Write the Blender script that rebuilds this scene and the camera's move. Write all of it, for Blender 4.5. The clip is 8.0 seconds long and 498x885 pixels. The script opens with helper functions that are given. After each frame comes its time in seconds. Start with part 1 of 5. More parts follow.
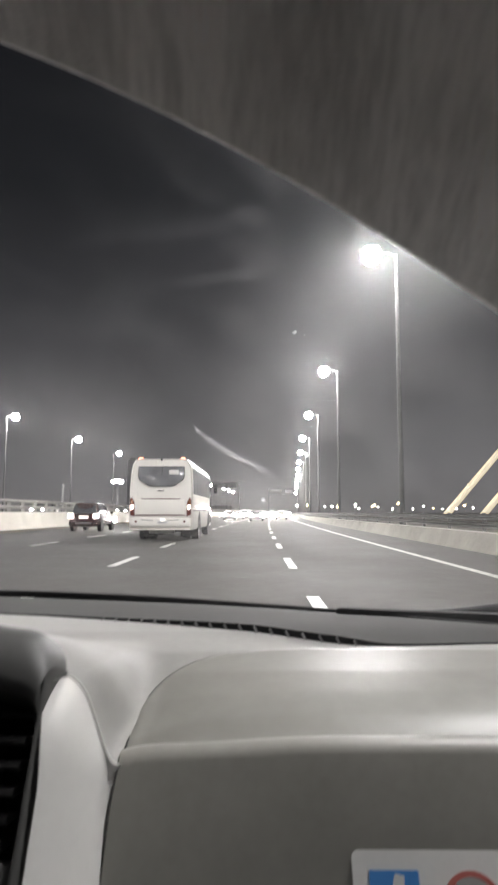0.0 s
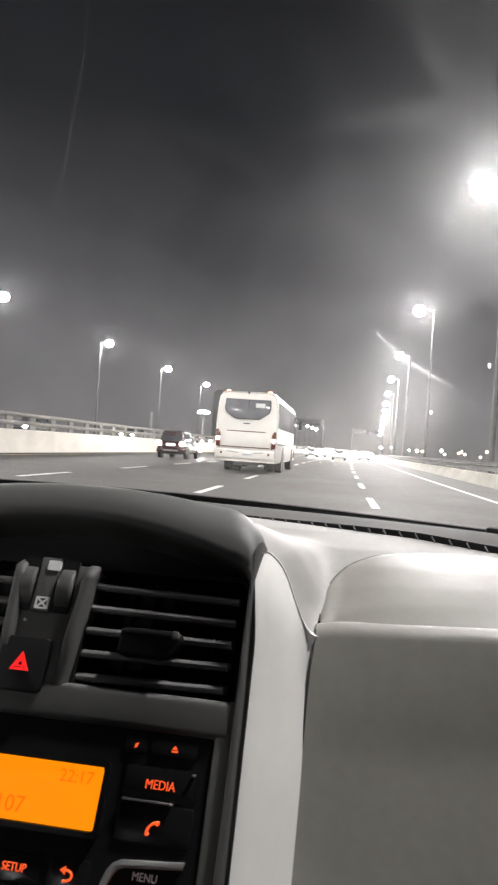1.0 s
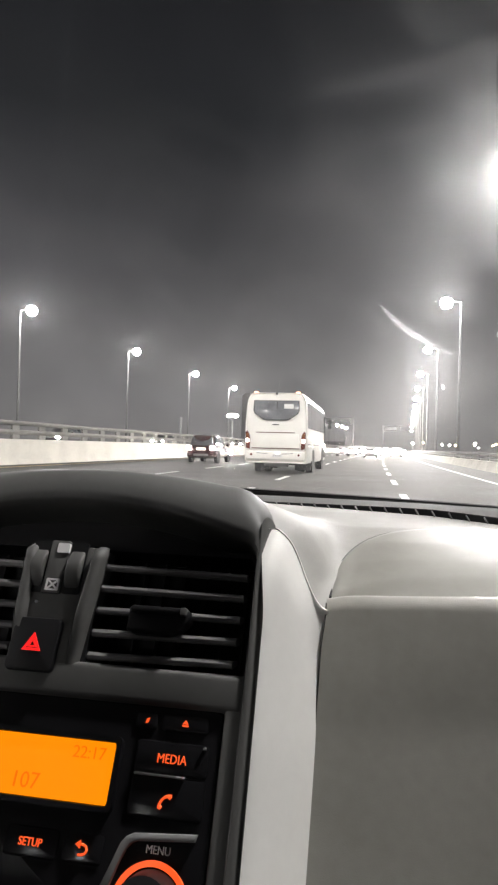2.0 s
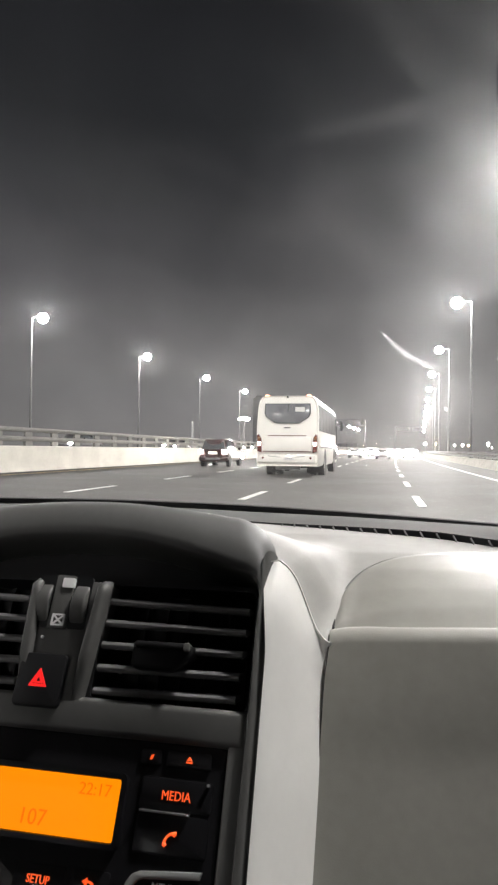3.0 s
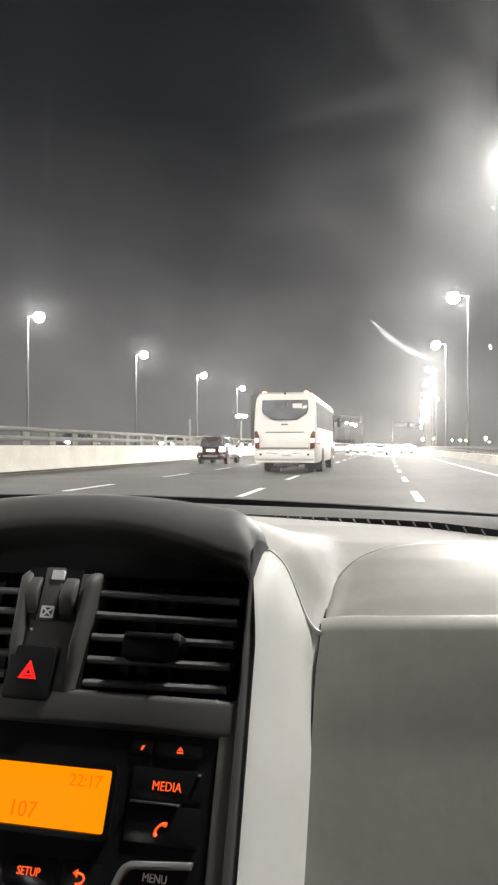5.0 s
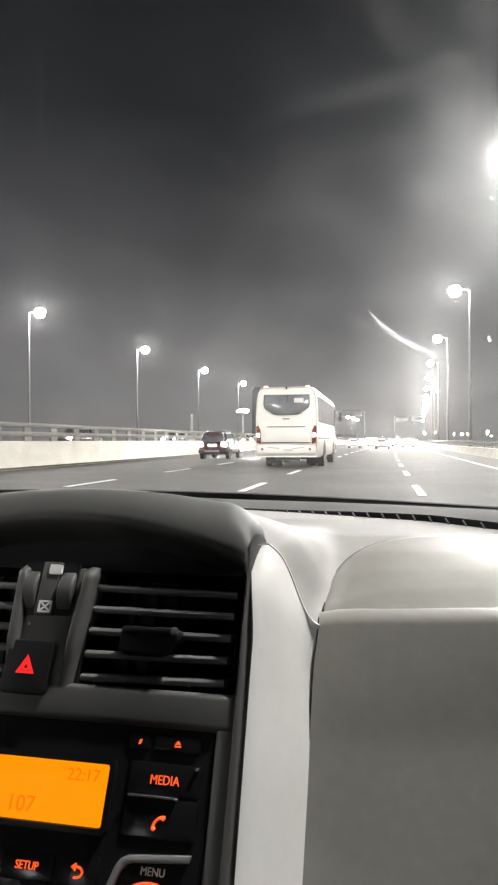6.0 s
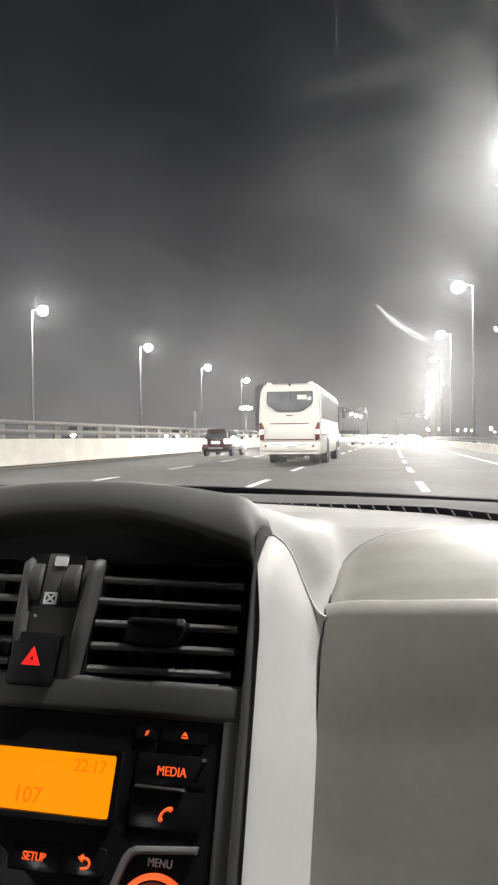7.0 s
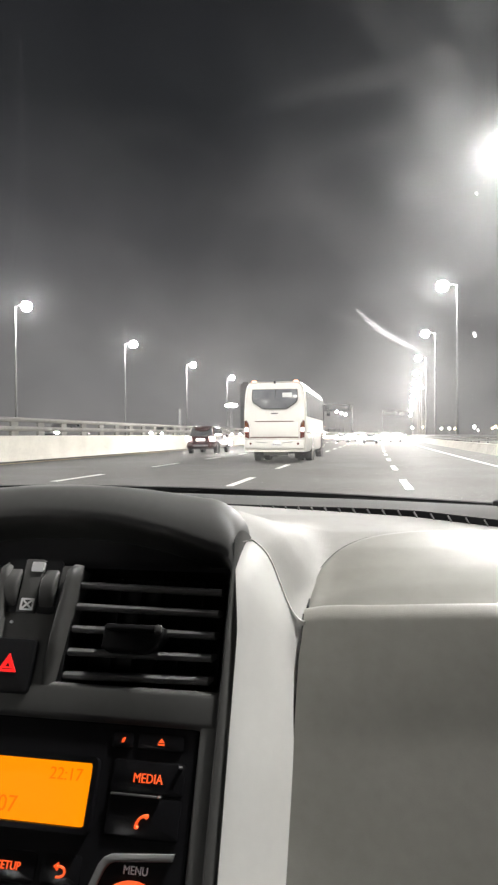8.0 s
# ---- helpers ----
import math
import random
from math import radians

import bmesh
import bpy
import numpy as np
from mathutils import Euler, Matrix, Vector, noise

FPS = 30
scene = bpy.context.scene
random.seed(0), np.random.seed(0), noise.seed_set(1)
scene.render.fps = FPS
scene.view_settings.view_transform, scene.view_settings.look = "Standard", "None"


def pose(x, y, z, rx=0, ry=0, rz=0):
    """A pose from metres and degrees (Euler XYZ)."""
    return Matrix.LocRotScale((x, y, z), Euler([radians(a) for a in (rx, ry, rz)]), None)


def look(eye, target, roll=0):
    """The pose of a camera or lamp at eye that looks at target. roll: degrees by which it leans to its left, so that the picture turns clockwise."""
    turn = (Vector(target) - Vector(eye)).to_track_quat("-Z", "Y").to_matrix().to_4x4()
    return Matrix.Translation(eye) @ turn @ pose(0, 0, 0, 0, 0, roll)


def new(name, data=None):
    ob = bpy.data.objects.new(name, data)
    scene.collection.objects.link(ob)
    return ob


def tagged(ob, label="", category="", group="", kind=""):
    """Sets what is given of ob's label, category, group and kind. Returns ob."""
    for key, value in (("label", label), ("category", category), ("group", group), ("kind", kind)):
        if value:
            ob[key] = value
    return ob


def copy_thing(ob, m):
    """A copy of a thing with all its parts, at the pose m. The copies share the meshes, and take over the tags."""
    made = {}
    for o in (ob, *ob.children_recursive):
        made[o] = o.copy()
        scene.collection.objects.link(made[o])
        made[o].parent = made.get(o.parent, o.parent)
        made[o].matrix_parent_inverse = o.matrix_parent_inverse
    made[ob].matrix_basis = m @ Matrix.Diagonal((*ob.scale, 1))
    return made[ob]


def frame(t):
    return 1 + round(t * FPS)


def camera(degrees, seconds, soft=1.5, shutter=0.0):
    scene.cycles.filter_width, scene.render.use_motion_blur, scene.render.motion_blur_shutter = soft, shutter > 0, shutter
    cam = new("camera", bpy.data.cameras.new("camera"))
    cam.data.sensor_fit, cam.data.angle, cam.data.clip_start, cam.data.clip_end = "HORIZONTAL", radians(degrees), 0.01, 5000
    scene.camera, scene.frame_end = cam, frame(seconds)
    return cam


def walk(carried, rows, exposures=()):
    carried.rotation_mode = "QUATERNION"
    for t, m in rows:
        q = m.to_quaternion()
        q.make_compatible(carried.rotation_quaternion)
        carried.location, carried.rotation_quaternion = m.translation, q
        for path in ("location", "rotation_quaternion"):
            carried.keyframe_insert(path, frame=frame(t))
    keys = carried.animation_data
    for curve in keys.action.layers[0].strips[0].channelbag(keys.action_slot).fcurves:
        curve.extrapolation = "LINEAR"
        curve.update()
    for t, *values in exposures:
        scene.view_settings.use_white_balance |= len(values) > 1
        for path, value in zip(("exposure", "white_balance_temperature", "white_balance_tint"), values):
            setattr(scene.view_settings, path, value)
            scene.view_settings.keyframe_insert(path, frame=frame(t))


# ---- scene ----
cam = camera(42.0, 8.0, soft=2.4, shutter=0.5)
PATH = [
    (0, (0.048, 0.009, 1.153), (0.037, 1.997, 1.367), 0.1),
    (0.2, (0.030, 0.003, 1.140), (-0.012, 2.000, 1.303), 1.9),
    (0.4, (0.012, -0.002, 1.127), (-0.105, 1.993, 1.215), 3.6),
    (0.5, (0.005, -0.003, 1.121), (-0.138, 1.991, 1.191), 3.7),
    (0.7, (-0.010, -0.002, 1.116), (-0.204, 1.988, 1.157), 4.0),
    (1, (-0.028, -0.006, 1.122), (-0.291, 1.977, 1.131), 3.9),
    (1.5, (-0.019, -0.008, 1.111), (-0.336, 1.967, 1.122), 3.0),
    (2, (-0.01, -0.002, 1.106), (-0.365, 1.966, 1.117), 1.5),
    (3.5, (-0.002, -0.006, 1.133), (-0.395, 1.954, 1.157), 0.7),
    (4, (-0.002, -0.001, 1.123), (-0.389, 1.961, 1.149), 0.6),
    (4.5, (0.0, -0.002, 1.121), (-0.383, 1.961, 1.142), 0.3),
    (6, (0.005, 0.001, 1.12), (-0.384, 1.963, 1.115), -0.2),
    (6.5, (0.003, 0.002, 1.117), (-0.389, 1.963, 1.11), -0.3),
    (7, (0.003, 0.003, 1.116), (-0.396, 1.963, 1.102), -0.4),
    (7.5, (0.005, 0.004, 1.119), (-0.389, 1.965, 1.097), -0.4),
    (8, (0.007, 0.004, 1.121), (-0.347, 1.973, 1.099), -0.2),
]
walk(cam, [(t, look(eye, target, roll)) for t, eye, target, roll in PATH],
     exposures=[(0, -0.45, 6250, 13), (0.5, -0.2, 6150, 14), (1.0, 0.0, 6300, 13), (2.0, 0.0, 6350, 12), (3.5, 0.0, 6400, 11), (4.5, 0.08, 6500, 10), (6.0, 0.15, 6350, 10), (8.0, 0.15, 6350, 10)])

# ---- night sky over a lit city ----
world = bpy.data.worlds.new("night_sky")
scene.world = world
world.use_nodes = True
wt = world.node_tree
wt.nodes.clear()
w_out = wt.nodes.new("ShaderNodeOutputWorld")
w_bg = wt.nodes.new("ShaderNodeBackground")
w_co = wt.nodes.new("ShaderNodeTexCoord")
w_sep = wt.nodes.new("ShaderNodeSeparateXYZ")
w_ramp = wt.nodes.new("ShaderNodeValToRGB")
w_noise = wt.nodes.new("ShaderNodeTexNoise")
w_mul = wt.nodes.new("ShaderNodeMixRGB")
w_nr = wt.nodes.new("ShaderNodeMapRange")
wt.links.new(w_co.outputs["Generated"], w_sep.inputs[0])
wt.links.new(w_sep.outputs["Z"], w_ramp.inputs[0])
for pos, c in ((0.0, (0.150, 0.144, 0.138)), (0.08, (0.118, 0.115, 0.112)), (0.25, (0.044, 0.044, 0.0455)), (0.45, (0.0085, 0.0095, 0.011)), (0.58, (0.004, 0.0046, 0.006)), (1.0, (0.008, 0.008, 0.010))):
    e = w_ramp.color_ramp.elements[0 if pos == 0.0 else -1] if pos in (0.0, 1.0) else w_ramp.color_ramp.elements.new(pos)
    e.color = (*c, 1)
w_noise.inputs["Scale"].default_value = 3.4
w_noise.inputs["Detail"].default_value = 6
w_noise.inputs["Distortion"].default_value = 0.35
wt.links.new(w_co.outputs["Generated"], w_noise.inputs["Vector"])
wt.links.new(w_noise.outputs[0], w_nr.inputs[0])
w_nr.inputs[1].default_value, w_nr.inputs[2].default_value = 0.3, 0.7
w_nr.inputs[3].default_value, w_nr.inputs[4].default_value = 0.74, 1.26
w_mul.blend_type, w_mul.inputs[0].default_value = "MULTIPLY", 1.0
wt.links.new(w_ramp.outputs[0], w_mul.inputs[1])
wt.links.new(w_nr.outputs[0], w_mul.inputs[2])
wt.links.new(w_mul.outputs[0], w_bg.inputs[0])
w_bg.inputs[1].default_value = 1.2
wt.links.new(w_bg.outputs[0], w_out.inputs[0])

LAMP_POWER = 1650.0      # radiance of the street lamps' diffusers


# ---- materials ----
def material(name, base=(0.5, 0.5, 0.5), rough=0.5, metal=0.0, var=0.15, scale=20.0, bump=0.0, bump_scale=200.0, emit=None, power=0.0, spec=0.5, coat=0.0, stain=0.0, coords="Object", stretch=None):
    """A procedural material with colour variation at two scales and a fine relief."""
    m = bpy.data.materials.new(name)
    m.use_nodes = True
    nt = m.node_tree
    b = nt.nodes["Principled BSDF"]
    b.inputs["Roughness"].default_value, b.inputs["Metallic"].default_value = rough, metal
    b.inputs["Specular IOR Level"].default_value, b.inputs["Coat Weight"].default_value = spec, coat
    co = nt.nodes.new("ShaderNodeTexCoord")
    big, fine = nt.nodes.new("ShaderNodeTexNoise"), nt.nodes.new("ShaderNodeTexNoise")
    big.inputs["Scale"].default_value, big.inputs["Detail"].default_value = scale, 5
    fine.inputs["Scale"].default_value, fine.inputs["Detail"].default_value = scale * 9, 3
    src = co.outputs[coords]
    if stretch:
        mp = nt.nodes.new("ShaderNodeMapping")
        mp.inputs["Scale"].default_value = stretch
        nt.links.new(src, mp.inputs[0])
        src = mp.outputs[0]
    nt.links.new(src, big.inputs["Vector"])
    nt.links.new(src, fine.inputs["Vector"])
    add = nt.nodes.new("ShaderNodeMath")
    add.operation = "MULTIPLY_ADD"
    add.inputs[1].default_value = 0.5
    nt.links.new(fine.outputs[0], add.inputs[0])
    nt.links.new(big.outputs[0], add.inputs[2])
    rng = nt.nodes.new("ShaderNodeMapRange")
    rng.inputs[1].default_value, rng.inputs[2].default_value = 0.45, 1.05
    rng.inputs[3].default_value, rng.inputs[4].default_value = 1 - var, 1 + var
    nt.links.new(add.outputs[0], rng.inputs[0])
    mul = nt.nodes.new("ShaderNodeMixRGB")
    mul.blend_type = "MULTIPLY"
    mul.inputs[0].default_value = 1
    mul.inputs[1].default_value = (*base, 1)
    nt.links.new(rng.outputs[0], mul.inputs[2])
    nt.links.new(mul.outputs[0], b.inputs["Base Color"])
    if stain:
        rr = nt.nodes.new("ShaderNodeMapRange")
        rr.inputs[1].default_value, rr.inputs[2].default_value = 0.35, 0.7
        rr.inputs[3].default_value, rr.inputs[4].default_value = max(rough - stain, 0.03), min(rough + stain, 1)
        nt.links.new(big.outputs[0], rr.inputs[0])
        nt.links.new(rr.outputs[0], b.inputs["Roughness"])
    if bump:
        tx, bp = nt.nodes.new("ShaderNodeTexNoise"), nt.nodes.new("ShaderNodeBump")
        tx.inputs["Scale"].default_value, tx.inputs["Detail"].default_value = bump_scale, 3
        bp.inputs["Strength"].default_value, bp.inputs["Distance"].default_value = bump, 0.3 / bump_scale
        nt.links.new(co.outputs[coords], tx.inputs["Vector"])
        nt.links.new(tx.outputs[0], bp.inputs["Height"])
        nt.links.new(bp.outputs[0], b.inputs["Normal"])
    if emit:
        b.inputs["Emission Color"].default_value, b.inputs["Emission Strength"].default_value = (*emit, 1), power
    return m


DASH = material("grained_grey_plastic", (0.31, 0.306, 0.29), 0.62, spec=0.4, var=0.08, scale=12, bump=0.35, bump_scale=1500, stain=0.06)
CHANNEL = material("mid_grey_plastic", (0.062, 0.062, 0.060), 0.8, spec=0.2, var=0.07, scale=16, bump=0.3, bump_scale=1500)
DASH_DARK = material("dark_grey_plastic", (0.11, 0.11, 0.108), 0.45, var=0.08, scale=18, bump=0.3, bump_scale=1600)
SILVER = material("silver_painted_plastic", (0.70, 0.695, 0.67), 0.36, metal=0.15, var=0.04, scale=16, bump=0.1, bump_scale=2200, stain=0.05)
GLOVE = material("grey_glovebox_plastic", (0.275, 0.268, 0.245), 0.46, var=0.12, scale=14, bump=0.4, bump_scale=1400, stain=0.06)
AIRBAG = material("smooth_grey_cover_plastic", (0.25, 0.244, 0.224), 0.42, spec=0.45, var=0.14, scale=7, bump=0.2, bump_scale=1400, stain=0.05)
BEZEL = material("charcoal_bezel_plastic", (0.060, 0.060, 0.058), 0.58, var=0.1, scale=25, bump=0.15, bump_scale=2000)
BLACK = material("black_plastic", (0.008, 0.008, 0.009), 0.5, spec=0.22, var=0.15, scale=40, bump=0.1, bump_scale=2500)
GLOSS = material("gloss_black_plastic", (0.007, 0.007, 0.008), 0.22, spec=0.3, var=0.1, scale=40)
RUBBER = material("black_rubber", (0.015, 0.015, 0.015), 0.75, var=0.2, scale=60)
SLAT = material("slate_grey_slat_plastic", (0.095, 0.095, 0.095), 0.5, var=0.1, scale=40)
FABRIC = material("grey_woven_lining", (0.42, 0.41, 0.40), 0.95, var=0.18, scale=22, bump=0.9, bump_scale=420)
VISOR = material("cracked_grey_visor_lining", (0.82, 0.81, 0.80), 0.9, var=0.35, scale=16, bump=0.5, bump_scale=300, stretch=(3.0, 0.5, 0.5))
PRINT_WHITE = material("white_printed_symbol", (0.75, 0.75, 0.75), 0.5, var=0.05)
AMBER_SCREEN = material("amber_backlit_display", (0.12, 0.03, 0.003), 0.5, spec=0.1, var=0.05, scale=20, emit=(1.0, 0.265, 0.0), power=1.08)
AMBER_INK = material("dim_amber_segments", (0.12, 0.03, 0.003), 0.5, spec=0.1, var=0.05, emit=(1.0, 0.18, 0.0), power=0.84)
AMBER_GLOW = material("amber_backlit_lettering", (0.5, 0.12, 0.03), 0.4, var=0.05, emit=(1.0, 0.085, 0.012), power=0.95)
RED_GLOW = material("red_backlit_symbol", (0.5, 0.02, 0.02), 0.4, var=0.05, emit=(1.0, 0.012, 0.01), power=0.9)
STICKER = material("white_paper_label", (0.72, 0.72, 0.70), 0.5, var=0.05, scale=30)
STICK_BLUE = material("blue_ink", (0.06, 0.24, 0.60), 0.5, var=0.05)
STICK_RED = material("red_ink", (0.45, 0.13, 0.11), 0.5, var=0.05)
INK = material("dark_ink", (0.03, 0.03, 0.035), 0.5, var=0.05)

ASPHALT = material("worn_asphalt", (0.070, 0.067, 0.062), 0.80, spec=0.3, var=0.28, scale=0.35, bump=0.5, bump_scale=60, stain=0.12)
SAND = material("dark_sandy_ground", (0.09, 0.08, 0.065), 0.95, var=0.3, scale=0.08, bump=0.4, bump_scale=8)
PAINT = material("white_road_paint", (0.62, 0.61, 0.58), 0.55, var=0.18, scale=3, bump=0.3, bump_scale=90)
PAINT_Y = material("yellow_road_paint", (0.5, 0.36, 0.11), 0.55, var=0.2, scale=3)
CONCRETE = material("pale_painted_concrete", (0.60, 0.575, 0.51), 0.8, var=0.14, scale=0.9, bump=0.3, bump_scale=40)
KERB_STONE = material("dusty_barrier_concrete", (0.30, 0.285, 0.25), 0.85, var=0.22, scale=0.7, bump=0.3, bump_scale=40)
GALV = material("galvanised_steel", (0.21, 0.21, 0.21), 0.6, metal=0.3, var=0.12, scale=4)
COLUMN = material("weathered_lamp_column", (0.105, 0.105, 0.102), 0.7, metal=0.2, var=0.2, scale=3)
RAIL_DARK = material("dull_steel_rail", (0.24, 0.24, 0.235), 0.6, metal=0.3, var=0.2, scale=3)
LED = material("street_lamp_diffuser", (0.9, 0.9, 0.9), 0.4, var=0.0, emit=(1.0, 0.965, 0.91), power=LAMP_POWER)
LED_AMBER = material("distant_amber_lamp", (0.9, 0.7, 0.4), 0.4, var=0.0, emit=(1.0, 0.62, 0.28), power=30.0)
LINE_WORN = material("worn_edge_line_paint", (0.40, 0.39, 0.36), 0.6, var=0.35, scale=2, bump=0.3, bump_scale=90)
LED_FAR = material("distant_lamp", (0.9, 0.9, 0.9), 0.4, var=0.0, emit=(1.0, 0.93, 0.82), power=70.0)
BUS_WHITE = material("white_bus_paint", (0.86, 0.84, 0.78), 0.32, var=0.05, scale=1.3, coat=0.4)
GLASS_DARK = material("tinted_vehicle_glass", (0.05, 0.055, 0.06), 0.08, var=0.15, scale=1.0)
GLASS_GREY = material("grey_rear_glass", (0.15, 0.155, 0.165), 0.14, var=0.3, scale=1.6)
GLASS_PALE = material("pale_reflecting_side_glass", (0.07, 0.07, 0.07), 0.6, spec=0.06, var=0.3, scale=0.8)
GANTRY = material("weathered_gantry_steel", (0.03, 0.03, 0.03), 0.6, metal=0.2, var=0.15, scale=2)
PANE_DARK = material("unlit_far_window", (0.21, 0.21, 0.215), 0.4, var=0.1, scale=0.2)
TRIM_RED = material("dark_red_trim_line", (0.13, 0.055, 0.045), 0.5, var=0.1)
TAIL_RED = material("red_tail_lens", (0.10, 0.03, 0.022), 0.25, var=0.05, emit=(1.0, 0.05, 0.02), power=0.03)
TAIL_LIT = material("lit_brake_lamp", (0.8, 0.5, 0.4), 0.2, var=0.0, emit=(1.0, 0.86, 0.72), power=14.0)
TAIL_HOT = material("bright_tail_lamp", (0.9, 0.7, 0.6), 0.2, var=0.0, emit=(1.0, 0.86, 0.74), power=750.0)
TAIL_AMBER = material("amber_lens", (0.13, 0.045, 0.02), 0.2, var=0.05, emit=(1.0, 0.35, 0.03), power=0.05)
MARK_RED = material("pale_roof_marker", (0.8, 0.5, 0.4), 0.2, var=0.0, emit=(1.0, 0.42, 0.26), power=4.0)
SUV_GLOW = material("white_hot_tail_lamp", (0.9, 0.7, 0.6), 0.2, var=0.0, emit=(1.0, 0.82, 0.74), power=25.0)
RAIL_PALE = material("pale_weathered_rail", (0.19, 0.187, 0.17), 0.8, var=0.18, scale=2.5)
GANTRY_PALE = material("pale_gantry_steel", (0.075, 0.075, 0.075), 0.7, var=0.15, scale=2)
PLATE_GLOW = material("white_plate_glow", (0.9, 0.9, 0.85), 0.2, var=0.0, emit=(1.0, 0.93, 0.8), power=5.0)
SUV_PAINT = material("dark_maroon_car_paint", (0.032, 0.0095, 0.010), 0.25, var=0.1, scale=3, coat=0.6)
CAR_WHITE = material("white_car_paint", (0.7, 0.7, 0.68), 0.3, var=0.05, scale=3, coat=0.5)
CAR_GREY = material("grey_car_paint", (0.2, 0.2, 0.21), 0.3, var=0.05, scale=3, coat=0.5)
CAR_DARK = material("black_car_paint", (0.02, 0.02, 0.022), 0.3, var=0.05, scale=3, coat=0.5)
CHROME = material("polished_alloy", (0.6, 0.6, 0.6), 0.25, metal=0.9, var=0.1)
HEAD_LIT = material("lit_headlamp", (0.9, 0.9, 0.9), 0.2, var=0.0, emit=(1.0, 0.95, 0.86), power=1000.0)
BUILDING = material("dark_distant_concrete", (0.24, 0.24, 0.245), 0.9, var=0.2, scale=0.05)
SIGN_BACK = material("dull_sign_back", (0.014, 0.014, 0.015), 0.7, var=0.15, scale=0.5)
# emission on the beams stands in for floodlight falling on them
STRUT_GLOW = material("cream_strut_glow", (0.7, 0.62, 0.45), 0.5, var=0.1, scale=0.3, emit=(1.0, 0.86, 0.58), power=0.9)


def scatter(nt, bend, rough, tint=(1, 1, 1)):
    """Light passed on with a spread round its own way, from two opposite lobes."""
    aim, pair = nt.nodes.new("ShaderNodeCombineXYZ"), nt.nodes.new("ShaderNodeMixShader")
    for k, v in enumerate((-0.06, -0.98, -0.16)):
        aim.inputs[k].default_value = v
    for k, ior in ((1, bend), (2, 1 / bend)):
        lobe = nt.nodes.new("ShaderNodeBsdfRefraction")
        lobe.inputs["IOR"].default_value, lobe.inputs["Roughness"].default_value = ior, rough
        lobe.inputs[0].default_value = (*tint, 1)
        nt.links.new(aim.outputs[0], lobe.inputs["Normal"])
        nt.links.new(lobe.outputs[0], pair.inputs[k])
    return pair.outputs[0]


def glass_material():
    """Clear windscreen glass with a film of dust that spreads the light of the lamps."""
    m = bpy.data.materials.new("dusty_windscreen_glass")
    m.use_nodes = True
    nt = m.node_tree
    nt.nodes.clear()
    out = nt.nodes.new("ShaderNodeOutputMaterial")
    clear, film, mix = nt.nodes.new("ShaderNodeBsdfTransparent"), nt.nodes.new("ShaderNodeBsdfTranslucent"), nt.nodes.new("ShaderNodeMixShader")
    clear.inputs[0].default_value = (0.98, 0.98, 0.98, 1)
    film.inputs[0].default_value = (0.85, 0.85, 0.9, 1)
    co = nt.nodes.new("ShaderNodeTexCoord")
    total = None
    # broad smears, wiped streaks and fine dust
    for scale, stretch, turn, lo, hi, least, most in ((4.6, (1.3, 1, 1), 0, 0.34, 0.66, 0.0032, 0.0190), (7, (0.4, 15, 0), 28, 0.52, 0.74, 0.0, 0.005), (6, (0.5, 13, 0), 62, 0.52, 0.74, 0.0, 0.0045), (9, (0.6, 9, 0), -48, 0.54, 0.74, 0.0, 0.0025), (15, (1, 1.3, 1), 20, 0.42, 0.68, 0.0, 0.0085), (160, (1, 1, 1), 0, 0.6, 0.8, 0.0, 0.005)):
        mp, tx, mr = nt.nodes.new("ShaderNodeMapping"), nt.nodes.new("ShaderNodeTexNoise"), nt.nodes.new("ShaderNodeMapRange")
        mp.vector_type = "TEXTURE"
        mp.inputs["Scale"].default_value = [1 / max(s, 0.001) for s in stretch]
        mp.inputs["Rotation"].default_value = (0, 0, radians(turn))
        tx.inputs["Scale"].default_value, tx.inputs["Detail"].default_value, tx.inputs["Distortion"].default_value = scale, 4, 0.5
        mr.inputs[1].default_value, mr.inputs[2].default_value, mr.inputs[3].default_value, mr.inputs[4].default_value = lo, hi, least, most
        nt.links.new(co.outputs["Object"], mp.inputs[0])
        nt.links.new(mp.outputs[0], tx.inputs["Vector"])
        nt.links.new(tx.outputs[0], mr.inputs[0])
        if total is None:
            total = mr.outputs[0]
        else:
            ad = nt.nodes.new("ShaderNodeMath")
            nt.links.new(total, ad.inputs[0])
            nt.links.new(mr.outputs[0], ad.inputs[1])
            total = ad.outputs[0]
    # less dust towards -x, graded to darken the sky's glow on that side
    sep, side, part_of = nt.nodes.new("ShaderNodeSeparateXYZ"), nt.nodes.new("ShaderNodeMapRange"), nt.nodes.new("ShaderNodeMath")
    side.inputs[1].default_value, side.inputs[2].default_value, side.inputs[3].default_value, side.inputs[4].default_value = -0.28, 0.12, 0.30, 1.22
    part_of.operation = "MULTIPLY"
    nt.links.new(co.outputs["Object"], sep.inputs[0])
    nt.links.new(sep.outputs["X"], side.inputs[0])
    nt.links.new(total, part_of.inputs[0])
    nt.links.new(side.outputs[0], part_of.inputs[1])
    total = part_of.outputs[0]
    mix.inputs[0].default_value = 0.004
    nt.links.new(clear.outputs[0], mix.inputs[1])
    nt.links.new(film.outputs[0], mix.inputs[2])
    # fine dust scatters lamp light a little, greasy film farther; shares tuned to imitate bloom
    tight, wide = scatter(nt, 1.032, 0.85), scatter(nt, 1.18, 0.8)
    both, last = nt.nodes.new("ShaderNodeMixShader"), nt.nodes.new("ShaderNodeMixShader")
    both.inputs[0].default_value = 0.0032
    nt.links.new(mix.outputs[0], both.inputs[1])
